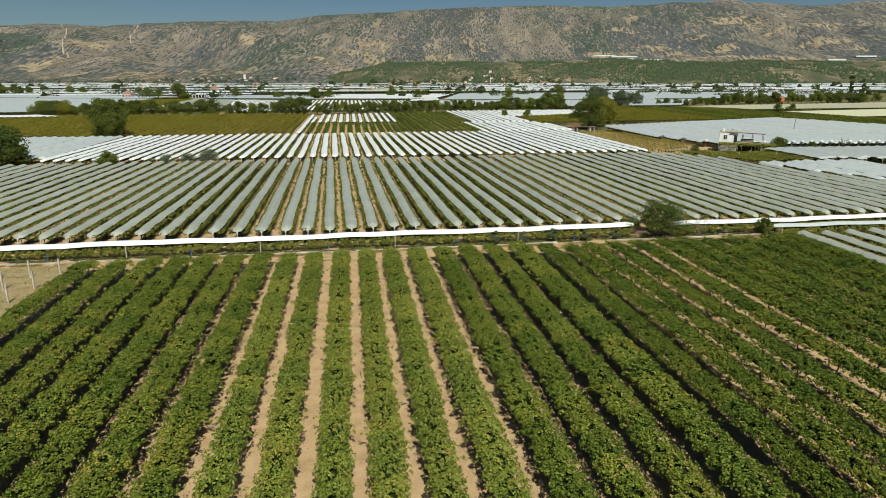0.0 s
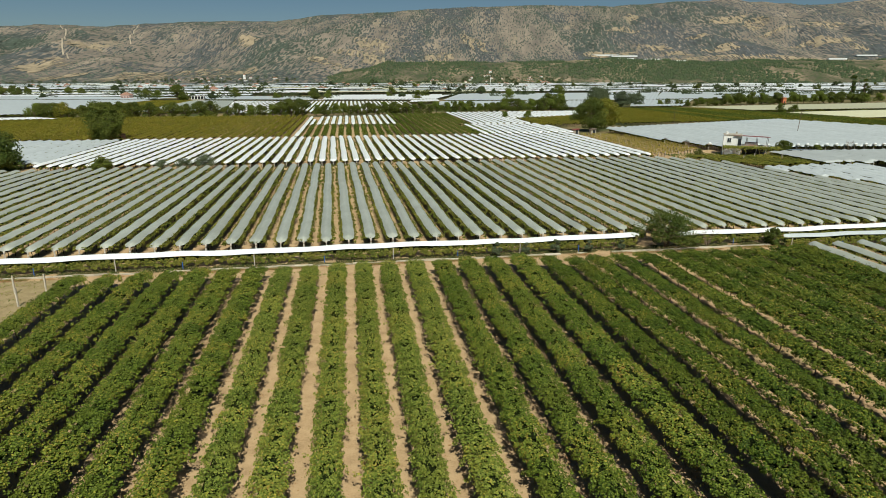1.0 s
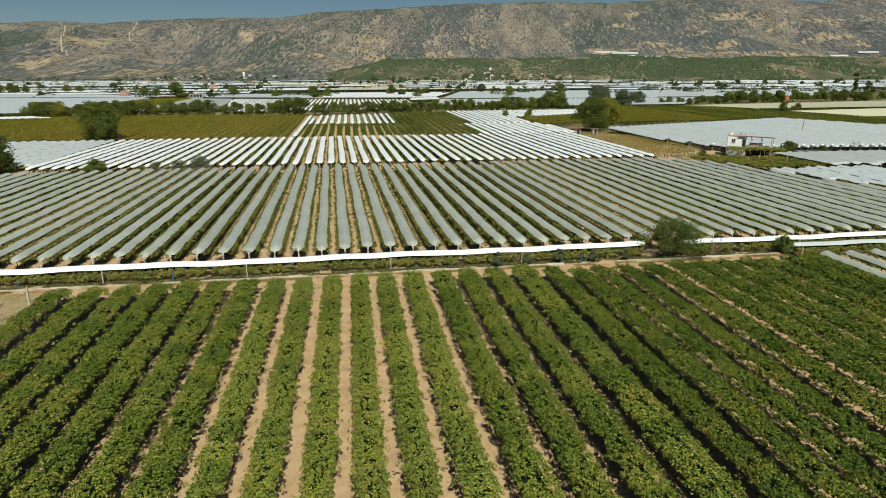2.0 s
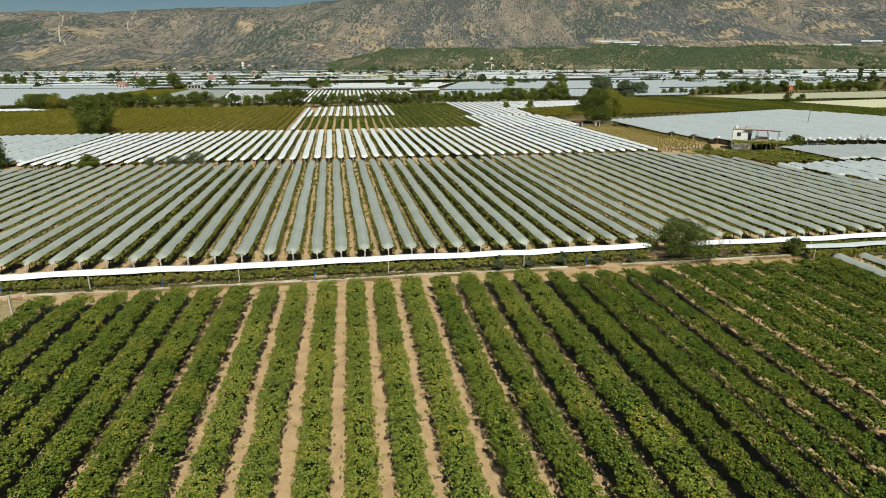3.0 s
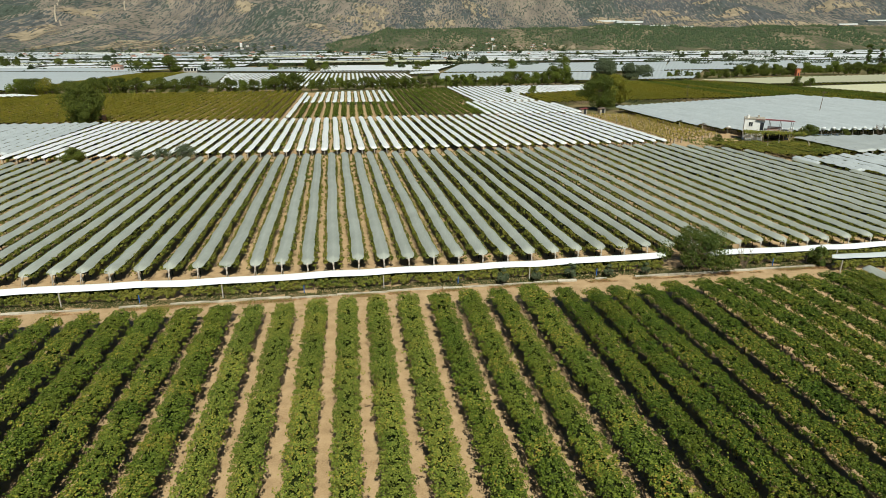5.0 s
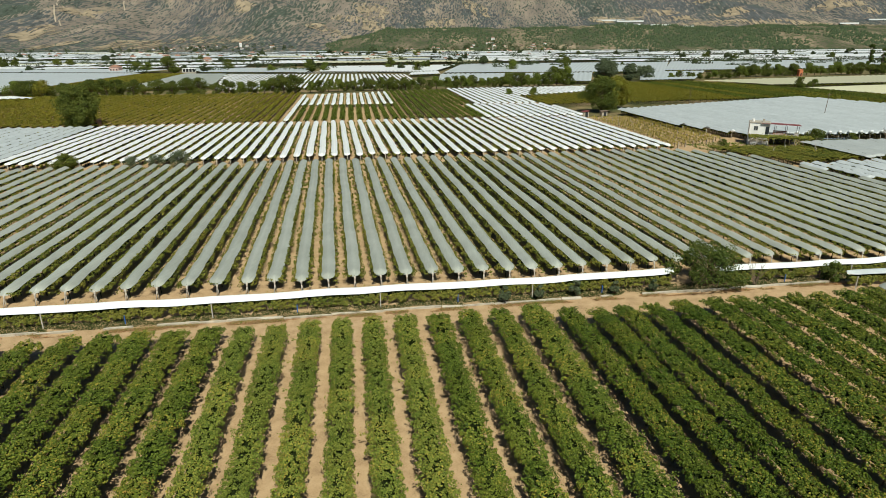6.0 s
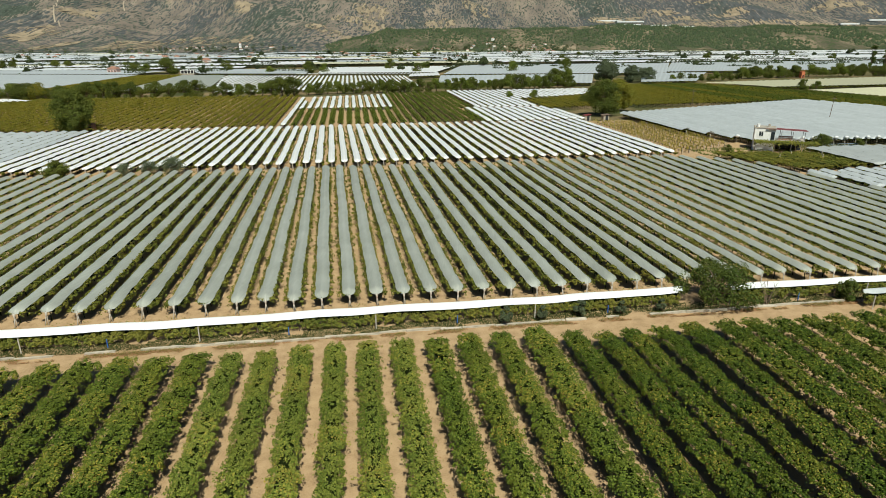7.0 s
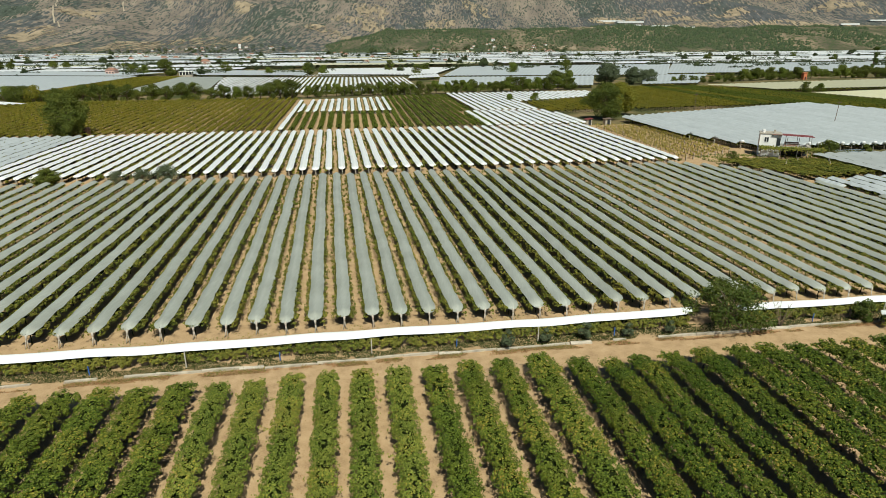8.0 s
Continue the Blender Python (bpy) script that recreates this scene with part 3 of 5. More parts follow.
# ---- rows under plastic covers ----
def cover_mesh(name, length, hw, top, drop, material, ridge=0.03, ends=True, wave=0.05):
    """A film arched over a row, gathered and tied down at both ends, its hems wavy."""
    K = 9
    ys = [0.0, 0.18, 0.45, 0.9, 1.5] + list(np.arange(2.5, length - 2.0, 1.25)) + [length - 1.5, length - 0.9, length - 0.45, length - 0.18, length]
    ph = rng.uniform(0, 6.28, 6)
    V, F = [], []
    for y in ys:
        e = min(y, length - y)
        g = 0.1 + 0.9 * math.sqrt(1 - (1 - min(1.0, e / 0.75)) ** 2) if ends else 1.0
        dz = (1 - min(1.0, e / 0.7)) ** 2 * 0.42 if ends else 0.0
        wl = 1 + wave * math.sin(y * 0.9 + ph[0]) + wave * math.sin(y * 2.3 + ph[1])
        wr = 1 + wave * math.sin(y * 1.1 + ph[2]) + wave * math.sin(y * 2.7 + ph[3])
        sag = 0.04 * math.sin(y * 1.05 + ph[4])
        mid = 0.06 * math.sin(y * 0.23 + ph[5])
        for k in range(K):
            u = -1 + 2 * k / (K - 1)
            x = mid + u * hw * g * (wl if u < 0 else wr)
            z = top - dz + sag - drop * (0.35 + 0.65 * g) * abs(u) ** 1.7 + (ridge if k == K // 2 else 0.0) + (0.018 if e > 1.0 else 0.03) * math.sin(7 * u + y * 1.7) + (0.03 * (k % 2) if e < 0.6 and ends else 0.0)
            V.append((x, y, z))
    n = len(ys)
    F = [(j * K + k, j * K + k + 1, (j + 1) * K + k + 1, (j + 1) * K + k) for j in range(n - 1) for k in range(K - 1)]
    return mesh_from(name, V, F, material, True)


def end_post_mesh():
    """Two short legs, the sheet's gathered end wrapped round their top."""
    v1 = tube([(-0.12, -0.25, -0.05), (-0.04, -0.08, 0.6), (0.0, 0.05, 1.28)], [0.05, 0.05, 0.045], 6)
    v2 = tube([(0.16, -0.12, -0.05), (0.06, -0.02, 0.6), (0.0, 0.05, 1.2)], [0.04, 0.04, 0.04], 6)
    v3 = tube([(0, -0.02, 0.8), (0, 0.0, 1.0), (0, 0.05, 1.2), (0, 0.12, 1.32)], [0.05, 0.1, 0.13, 0.1], 7)
    V, F = merge([v1, v2, v3])
    return mesh_from("end_post", V, F, M_post, True)


END_POST = end_post_mesh()


def covered_row(a, b0, b1, covers, cover_len, vines, seg, label, group, posts=True, wide=1.0, turn=0.0):
    L = b1 - b0
    row = thing("covered_vine_row", field_at(a, b0, 0, turn), label, "covered vine row", group)
    part("cover", covers[rng.integers(len(covers))], row, shift(0, 0, rng.uniform(-0.06, 0.06), 0, wide * rng.uniform(0.94, 1.06), L / cover_len, 1))
    if vines:
        n = max(1, round((L - 0.6) / seg))
        s = (L - 0.6) / (n * seg)
        for i in range(n):
            flip = rng.random() < 0.5
            pick = VINES_MID if vines is VINES_COV and b0 + i * seg > 112 else vines
            part("vine", pick[rng.integers(len(pick))], row, shift(0, 0.12 + (i + (1 if flip else 0)) * seg * s, 0, math.pi if flip else 0, 1, s, 1))
    if posts:
        part("end_post", END_POST, row, shift(0, -0.03, 0, rng.uniform(-0.4, 0.4)))
        part("end_post", END_POST, row, shift(0, L - 0.05, 0, math.pi + rng.uniform(-0.4, 0.4)))
    return row


GREY = [cover_mesh("cover", 69.0, 0.72, 1.76, 0.36, M_grey) for _ in range(6)]
GREY_SHORT = [cover_mesh("cover", 30.0, 0.77, 1.76, 0.36, M_grey) for _ in range(4)]
WHITE = [cover_mesh("cover", 61.0, 0.75, 1.78, 0.36, M_white) for _ in range(5)]
MILKY = [cover_mesh("cover", 61.0, 0.8, 1.78, 0.42, M_sheet, 0.05, True, 0.1) for _ in range(4)]
WHITE_L = [cover_mesh("cover", 100.0, 0.8, 1.78, 0.36, M_white) for _ in range(4)]
VINES_COV = vine_meshes(6, 7.0, 1300, 0.185, 0.93, 1.2, 0.24, 0.7, M_covered, 0.2, True, 1.4, 0.82)
VINES_MID = vine_meshes(5, 7.0, 500, 0.26, 0.98, 1.16, 0.24, 0.64, M_covered, 0.22, True, 1.4, 0.75)
VINES_FAR = vine_meshes(5, 15.0, 480, 0.42, 0.95, 1.05, 0.26, 0.4, M_covered, 0.3, True, 1.4, 0.7)

# the grey rows draw a little together towards their far ends; the right edge of the field runs aslant
NEAR_A, NEAR_OFF = (-60, -25, -19, -13.5, -7.7, 0, 10, 21, 35, 50, 62), (-1.0, -1.0, -0.75, -0.4, -0.05, -0.1, -0.25, -0.3, -0.45, -0.2, 0.0)
FAR_A, FAR_OFF = (-60, -39, -31, -25, -19, -13.5, -7.7, -2, 7, 12, 24, 60, 80), (0.3, 0.3, -0.3, -0.5, -0.9, -1.1, -1.4, -1.9, -2.3, -2.6, -2.8, -1.6, -1.0)
for k in range(-29, 45):
    a = -1.9 + 2.89 * k
    if a > 103:
        continue
    b0 = 82.4 - 0.02 * a + rng.uniform(-0.25, 0.25)
    b1 = 151.9 + rng.uniform(-0.6, 0.6)
    if a > 79:
        b1 = float(np.interp(a, (79, 90, 96.5, 103), (151, 143, 117, 104)))
    near, far = float(np.interp(a, NEAR_A, NEAR_OFF)), float(np.interp(a, FAR_A, FAR_OFF))
    turn = math.atan2(near - far, 69.5)
    covs, clen = (GREY, 69.0) if b1 - b0 > 45 else (GREY_SHORT, 30.0)
    covered_row(a + near, b0, b1, covs, clen, VINES_COV, 7.0, "vine row under a dusty grey plastic cover", "grey covered rows", turn=turn)
for k in range(-50, 23):
    a = 19.8 + 2.82 * k
    if a > 81:
        continue
    lean = math.atan2(float(np.interp(a, NEAR_A, NEAR_OFF)) - float(np.interp(a, FAR_A, FAR_OFF)), 69.5) if a > -72 else 0.0
    covered_row(a, (157.2 if a > -72 else 163.0) + rng.uniform(-0.3, 0.3) - 0.01 * a, 217.8 + rng.uniform(-0.5, 0.5), WHITE if a > -72 else MILKY, 61.0, VINES_FAR, 15.0, "vine row under a clean white plastic cover" if a > -72 else "vine row under a broad bluish milky cover", "white covered rows", True, 1.0 if a > -72 else 1.32, lean)


# ---- the covered row along the track, its low wall and growth ----
def across(a, b, z=0.0):
    """Local pose whose y runs along the track, to the right."""
    return FIELD @ shift(a, b, z, -math.pi / 2)


def strip_cover(length, hw, top, front, material, steps=1.6):
    """A film drawn over a row along the track: it slopes to the front hem and sags between its hoops."""
    K = 7
    V = []
    ys = np.concatenate(((0.0, 0.3, 0.7), np.arange(1.2, length - 1.1, steps), (length - 0.7, length - 0.3, length)))
    ph = rng.uniform(0, 6.28, 4)
    for y in ys:
        for k in range(K):
            u = -1 + 2 * k / (K - 1)
            w = 0.05 * math.sin(y * 0.21 + ph[0]) + 0.04 * math.sin(y * 0.67 + ph[1])
            g = min(1.0, 0.25 + min(y, length - y) / 1.2)
            x = u * hw * g * (1 + 0.05 * math.sin(y * 0.5 + ph[2]))
            z = top + w - front * max(0, u) ** 1.2 - front * 0.9 * max(0, -u) ** 1.2 + 0.02 * math.sin(5 * u + y)
            V.append((x, y, z))
    n = len(ys)
    F = [(j * K + k, j * K + k + 1, (j + 1) * K + k + 1, (j + 1) * K + k) for j in range(n - 1) for k in range(K - 1)]
    return mesh_from("cover", V, F, material, True)


def post_mesh(h, r, material, sides=6):
    v, f = tube([(0, 0, -0.1), (0, 0, h * 0.5), (0.02, 0.01, h)], [r, r, r * 0.95], sides)
    return mesh_from("post", v, f, material)


POST_W, POST_B, POST_T = post_mesh(1.5, 0.06, M_post), post_mesh(0.85, 0.05, M_blue), post_mesh(2.05, 0.1, M_kerb, 4)


def curtain_mesh(length, n, size):
    """Leaves hanging as a curtain on the open side of a row along the track, with gaps between the vines."""
    m = n // 14
    y, z = rng.uniform(0, length, m), 0.3 + 0.9 * rng.random(m) ** 0.75
    keep = np.array([noise.noise((q * 0.9, w * 1.3, 2.7)) > -0.22 - 0.25 * w for q, w in zip(y, z)])
    c = np.stack((rng.normal(0.12, 0.16, m) + 0.12 * (1.4 - z), y, z), 1)[keep]
    idx = rng.integers(0, len(c), n)
    d = rng.normal(0, 1, (n, 3))
    d /= np.linalg.norm(d, axis=1)[:, None]
    pos = c[idx] + d * 0.2 * rng.uniform(0.4, 1.0, n)[:, None]
    pos[:, 2] = np.clip(pos[:, 2], 0.15, 1.3)
    v, f = leaves(pos, np.tile((0.75, 0.0, 0.55), (n, 1)) + d * 0.4, size, rng)
    # the box behind the leaves is a near-black strip of painted shade
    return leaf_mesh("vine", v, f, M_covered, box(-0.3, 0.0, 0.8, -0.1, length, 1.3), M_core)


VINES_STRIP = [curtain_mesh(4.0, 1300, 0.15) for _ in range(5)]


def track_row(a0, a1, b, cover, label):
    row = thing("covered_vine_row", across(a0, b), label, "covered vine row")
    part("cover", cover, row)
    n = round((a1 - a0) / 4.0)
    for i in range(n):
        v = part("vine", VINES_STRIP[rng.integers(5)], row, shift(0.4, i * 4.0, 0, 0, rng.uniform(0.85, 1.1), 1, rng.uniform(0.92, 1.04)))
        for q in (1.0, 3.0):
            part("trunk", TRUNKS[rng.integers(4)], v, shift(0, q + rng.uniform(-0.3, 0.3), 0, rng.uniform(0, 6), 0.9, 0.9, 0.85), "gnarled brown trunk")
        if i % 2 == 0:
            part("post", POST_B if i % 4 == 2 else POST_W, row, shift(1.25, i * 4.0 + rng.uniform(-0.4, 0.4)), "" if i % 4 == 0 else "blue painted post")
    return row


track_row(-58.0, 38.0, 78.1, strip_cover(96.5, 0.78, 1.80, 0.42, M_bright), "vine row under a long bright white sheet")
track_row(43.2, 95.0, 78.0, strip_cover(52.0, 0.7, 1.78, 0.4, M_bright), "vine row under a bright white sheet")
track_row(56.8, 81.0, 74.7, strip_cover(24.0, 0.6, 1.7, 0.35, M_sheet), "short vine row under a milky sheet")
for k in range(7):
    covered_row(58.0 + 3.35 * k, 42.0, 71.3, GREY_SHORT, 30.0, VINES_COV, 7.0, "vine row under a pale grey plastic cover", "pale covered rows beside the open vines")


def kerb_block_mesh(L):
    v, f = box(0, -0.15, -0.05, L, 0.15, 0.2)
    v = [(x + rng.uniform(-0.06, 0.06), y + rng.uniform(-0.05, 0.05), z + (rng.uniform(-0.1, 0.04) if z > 0 else 0)) for x, y, z in v]
    m = [((v[a][0] + v[b][0]) / 2, (v[a][1] + v[b][1]) / 2, (v[a][2] + v[b][2]) / 2 + rng.uniform(-0.05, 0.03)) for a, b in ((4, 5), (6, 7))]
    v += m
    f = [(0, 2, 3, 1), (0, 1, 5, 8, 4), (2, 6, 9, 7, 3), (4, 8, 9, 6), (8, 5, 7, 9), (0, 4, 6, 2), (1, 3, 7, 5)]
    return mesh_from("kerb_block", v, f, M_kerb)


def build_kerb():
    wall = thing("low_wall", FIELD @ shift(-60, 75.75), "broken low concrete wall along the dirt track", "low wall", kind="structure")
    blocks = [kerb_block_mesh(L) for L in (1.6, 2.1, 2.6, 3.2, 1.2)]
    a = 0.0
    while a < 125:
        L = (1.6, 2.1, 2.6, 3.2, 1.2)
        i = int(rng.integers(5))
        if rng.random() < 0.95:
            part("kerb_block", blocks[i], wall, shift(a, 0.12 * math.sin(a * 0.3) + rng.uniform(-0.08, 0.08), rng.uniform(-0.06, 0.03), rng.uniform(-0.03, 0.03)))
        a += L[i] + rng.uniform(0.0, 0.1)


build_kerb()


def weeds(name, a0, a1, b0, b1, n, size, h, material, label, gate=-0.02):
    pos = np.stack((rng.uniform(a0, a1, n), rng.uniform(b0, b1, n), np.abs(rng.normal(0, h, n))), 1)
    keep = [noise.noise((p[0] * 0.35, p[1] * 0.8, 2.0)) + 0.3 * noise.noise((p[0] * 1.7, p[1] * 2, 5)) > gate for p in pos]
    pos = pos[np.array(keep)]
    v, f = leaves(pos, np.tile((0.0, -0.3, 0.8), (len(pos), 1)), size, rng)
    thing(name, FIELD.copy(), label, "weeds", kind="stuff", data=leaf_mesh(name, v, f, material))


weeds("dry_weeds", -55, 58, 74.8, 75.6, 32000, 0.07, 0.06, M_weed, "reddish brown dry weeds along the low wall", -0.05)
weeds("green_weeds", -55, 58, 74.9, 75.7, 14000, 0.07, 0.08, M_green, "low green weeds along the low wall", 0.12)
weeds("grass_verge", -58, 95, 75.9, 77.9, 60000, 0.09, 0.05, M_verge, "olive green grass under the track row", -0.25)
weeds("fallow_weeds", -50, -29.2, 36, 74.4, 30000, 0.10, 0.13, M_covered, "patchy green and dry weeds on a fallow plot", 0.1)
weeds("fallen_leaves", -14, 22, 18, 71.5, 16000, 0.085, 0.012, M_weed, "fallen reddish brown leaves between the open rows", 0.22)
weeds("row_end_weeds", -75, 80, 81.6, 83.0, 2600, 0.10, 0.05, M_covered, "thin weeds at the ends of the rows")


# ---- trees ----
def tree(name, m, h, r, nleaf, size, material, label, category="tree", base=0.18, stems=1, clumps=16, group="", puff=0.36):
    """A tapered trunk with limbs, and a crown of leafy clumps with gaps."""
    t = thing(name, m, label, category, group)
    parts, cents = [], []
    for s in range(stems):
        ang = 6.28 * s / stems + rng.uniform(0, 1)
        lean = 0.0 if stems == 1 else 0.35 * r
        tip = (math.cos(ang) * lean, math.sin(ang) * lean, h * 0.62)
        mid = (tip[0] * 0.4, tip[1] * 0.4, h * 0.3)
        parts.append(tube([(0.02 * s, 0, -0.15), mid, tip], [0.035 * h / stems ** 0.5, 0.024 * h / stems ** 0.5, 0.008 * h], 7))
    for i in range(clumps):
        u, w = rng.uniform(0, 1), rng.uniform(0, 6.28)
        zz = base + (1 - base) * (0.12 + 0.76 * u)
        prof = math.sin(math.pi * min(1, (0.18 + 0.75 * u))) ** 0.7
        rr = r * prof * rng.uniform(0.35, 1.1 - puff)
        c = np.array((rr * math.cos(w), rr * math.sin(w), zz * h))
        cents.append((c, r * rng.uniform(0.75, 1.25) * puff * (0.6 + 0.5 * prof)))
        if i % 2 == 0:
            parts.append(tube([(0, 0, h * rng.uniform(0.2, 0.42)), tuple(c * 0.55 + np.array((0, 0, 0.2 * h))), tuple(c)], [0.012 * h, 0.008 * h, 0.003 * h], 5))
    V, F = merge(parts)
    part("trunk", mesh_from("trunk", V, F, M_bark, True), t, None, "brown trunk and limbs")
    per = nleaf // clumps
    P, N = [], []
    for c, cr in cents:
        d = rng.normal(0, 1, (per, 3))
        d /= np.linalg.norm(d, axis=1)[:, None]
        k = rng.uniform(0.55, 1.08, per) ** 0.6
        P.append(c + d * (cr * k)[:, None] * np.array((1, 1, 0.85)))
        N.append(d + np.array((0, 0, 0.4)))
    P, N = np.concatenate(P), np.concatenate(N)
    P[:, 2] = np.maximum(P[:, 2], h * base * 0.5)
    v, f = leaves(P, N, size, rng)
    part("crown", leaf_mesh("crown", v, f, material), t)
    return t


tree("walnut_tree", field_at(41.8, 77.0), 5.0, 4.6, 7500, 0.18, M_tree, "spreading dark green tree by the track", stems=4, base=0.08, clumps=48, puff=0.2)
B1 = tree("olive_bush", field_at(18.9, 75.9), 2.1, 0.8, 700, 0.15, M_olive, "small grey-green bush by the low wall", "bush", 0.05, 3, 10, "bushes along the wall")
for a, b, s in ((22.7, 76.3, 0.85), (26.8, 76.4, 0.95), (31.0, 76.3, 0.8), (35.4, 76.4, 0.75)):
    copy_thing(B1, field_at(a, b, 0, rng.uniform(0, 6), s))


tree("walnut_tree", field_at(56.4, 75.9), 2.3, 1.5, 1700, 0.18, M_tree, "dense dark shrub at the end of the milky sheet", "shrub", stems=3, base=0.03, clumps=20, puff=0.26)


def bare_shrub(a, b, s, label):
    t = thing("bare_shrub", field_at(a, b, 0, 0, s), label, "shrub")
    for i in range(9):
        w = rng.uniform(0, 6.28)
        d = rng.uniform(0.5, 1.2)
        pts = [(0, 0, 0), (0.4 * d * math.cos(w), 0.4 * d * math.sin(w), 1.0), (d * math.cos(w), d * math.sin(w), rng.uniform(1.7, 2.5))]
        ps = [tube(pts, [0.04, 0.025, 0.01], 5)]
        for _ in range(3):
            k = rng.uniform(0.5, 1.0)
            q = Vector(pts[1]).lerp(Vector(pts[2]), k)
            ps.append(tube([q, q + Vector((rng.uniform(-.4, .4), rng.uniform(-.4, .4), 0.45))], [0.014, 0.006], 4))
        V, F = merge(ps)
        part("branch", mesh_from("branch", V, F, M_bark), t)


bare_shrub(47.0, 76.0, 1.0, "leafless brown shrub beside the spreading tree")
bare_shrub(141.5, 160.5, 1.45, "tall leafless brown shrub before the sheeted block")

post_label = "square concrete trellis post on a fallow plot"
for a, b in ((-36.3, 70.6), (-33.2, 70.4), (-30.3, 70.6), (-34.0, 66.6), (-31.0, 66.4), (-31.6, 62.6), (-34.6, 62.8), (-32.2, 58.6), (-35.2, 58.8)):
    thing("trellis_post", field_at(a, b, 0, rng.uniform(-0.2, 0.2)), post_label, "post", "trellis posts", data=POST_T)

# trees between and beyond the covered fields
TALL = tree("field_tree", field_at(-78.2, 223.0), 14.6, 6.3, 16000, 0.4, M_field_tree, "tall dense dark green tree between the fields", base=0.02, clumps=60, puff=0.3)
tree("field_tree", field_at(-80.5, 160.5), 9.0, 7.5, 10000, 0.45, M_tree, "broad dark green tree at the field edge", base=0.05, clumps=24, stems=3)
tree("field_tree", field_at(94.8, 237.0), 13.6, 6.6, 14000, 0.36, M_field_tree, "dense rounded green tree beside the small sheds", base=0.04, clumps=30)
tree("field_tree", field_at(106.0, 250.0), 12.0, 6.0, 7000, 0.45, M_autumn, "green-brown tree behind the denser tree", base=0.04, clumps=22)
tree("field_shrub", field_at(-55.9, 156.2), 3.5, 2.7, 4200, 0.24, M_field_tree, "round olive green shrub before the white rows", "shrub", 0.03, 3, 24)
S2 = tree("olive_shrub", field_at(-32.4, 156.0), 3.6, 3.0, 2400, 0.2, M_olive, "grey-green olive shrub among the white rows", "shrub", 0.05, 3, 14)
copy_thing(S2, field_at(-42.6, 156.2, 0, 2, 0.7))
copy_thing(S2, field_at(-37.6, 156.6, 0, 4, 0.75))

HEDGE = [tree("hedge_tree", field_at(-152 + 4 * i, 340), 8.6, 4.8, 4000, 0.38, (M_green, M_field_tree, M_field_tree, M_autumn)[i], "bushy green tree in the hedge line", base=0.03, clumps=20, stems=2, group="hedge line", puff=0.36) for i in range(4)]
hx, hy = (-147, -112, -73, -42, 0, 35, 76, 110, 130), (340, 341, 342, 346, 352, 355, 363, 367, 372)
a = -137.0
while a < 132:
    s = rng.uniform(0.7, 1.15) if a < -20 else rng.uniform(0.7, 1.0)
    if -10 < a < 90:
        s *= 0.85
    i = int(rng.integers(3)) if rng.random() < 0.95 else 3
    if a < -20 and rng.random() < 0.6:
        i = 1
    copy_thing(HEDGE[i], field_at(a, float(np.interp(a, hx, hy)) + rng.uniform(-2.5, 2.5), 0, rng.uniform(0, 6), s))
    a += rng.uniform(4.2, 7.4) if a < -20 else rng.uniform(3.0, 5.5)
for (a0, b0), (a1, b1), n, s0 in (((206, 401), (256, 410), 9, 0.62), ((262, 417), (318, 428), 12, 0.82), ((326, 430), (400, 428), 14, 0.95)):
    for k in range(n):
        q = (k + rng.uniform(0.1, 0.9)) / n
        copy_thing(HEDGE[int(rng.integers(3))], field_at(a0 + (a1 - a0) * q, b0 + (b1 - b0) * q, 0, rng.uniform(0, 6), s0 * rng.uniform(0.8, 1.25)))
OLD = tree("grey_tree", field_at(166, 405), 13.0, 8.6, 7000, 0.6, M_olive, "large grey-green tree beyond the fields", base=0.04, clumps=20)
copy_thing(OLD, field_at(183, 404, 0, 2.2, 0.8))
copy_thing(OLD, field_at(192, 403, 0, 4.0, 0.7))
for a, b, s in ((127, 387, 1.2), (140, 409, 1.1), (136, 530, 1.2), (190, 554, 1.3), (41, 601, 1.2), (-102, 607, 1.2), (-176, 596, 1.1), (-166, 590, 1.0), (-147, 585, 1.6), (102, 275, 0.5), (88, 300, 0.55), (76, 302, 0.5), (126, 292, 0.5), (-60, 560, 0.8), (-28, 555, 1.2), (-15, 552, 1.0), (60, 540, 1.0), (240, 322, 0.7), (246, 320, 0.6)):
    copy_thing(HEDGE[int(rng.integers(3))], field_at(a, b, 0, rng.uniform(0, 6), s))
for a, b, s in ((-352, 690, 1.15), (-346, 694, 1.3), (-339, 690, 1.2), (-332, 696, 1.35), (-326, 690, 1.1), (-318, 694, 1.0), (-282, 700, 1.1), (-272, 704, 1.0)):
    copy_thing(HEDGE[int(rng.integers(1, 3))], field_at(a, b, 0, rng.uniform(0, 6), s))
POPLAR = tree("poplar", field_at(446, 508), 22.0, 3.4, 1300, 0.9, M_tree, "slender dark poplar on the plain", base=0.03, clumps=18)
copy_thing(POPLAR, field_at(457, 506, 0, 1, 0.85))


# ---- fields between the covered rows and the hedge line ----
OPEN_AUT = vine_meshes(5, 16.0, 1100, 0.25, 0.7, 1.15, 0.5, 0.5, M_autumn, 0.2)
OPEN_GRN = vine_meshes(5, 16.0, 1000, 0.26, 0.74, 1.15, 0.5, 0.45, M_green, 0.2)
YOUNG = vine_meshes(4, 6.0, 420, 0.17, 0.6, 0.95, 0.55, 0.15, M_young, 0.3, shade_fill=0.08)

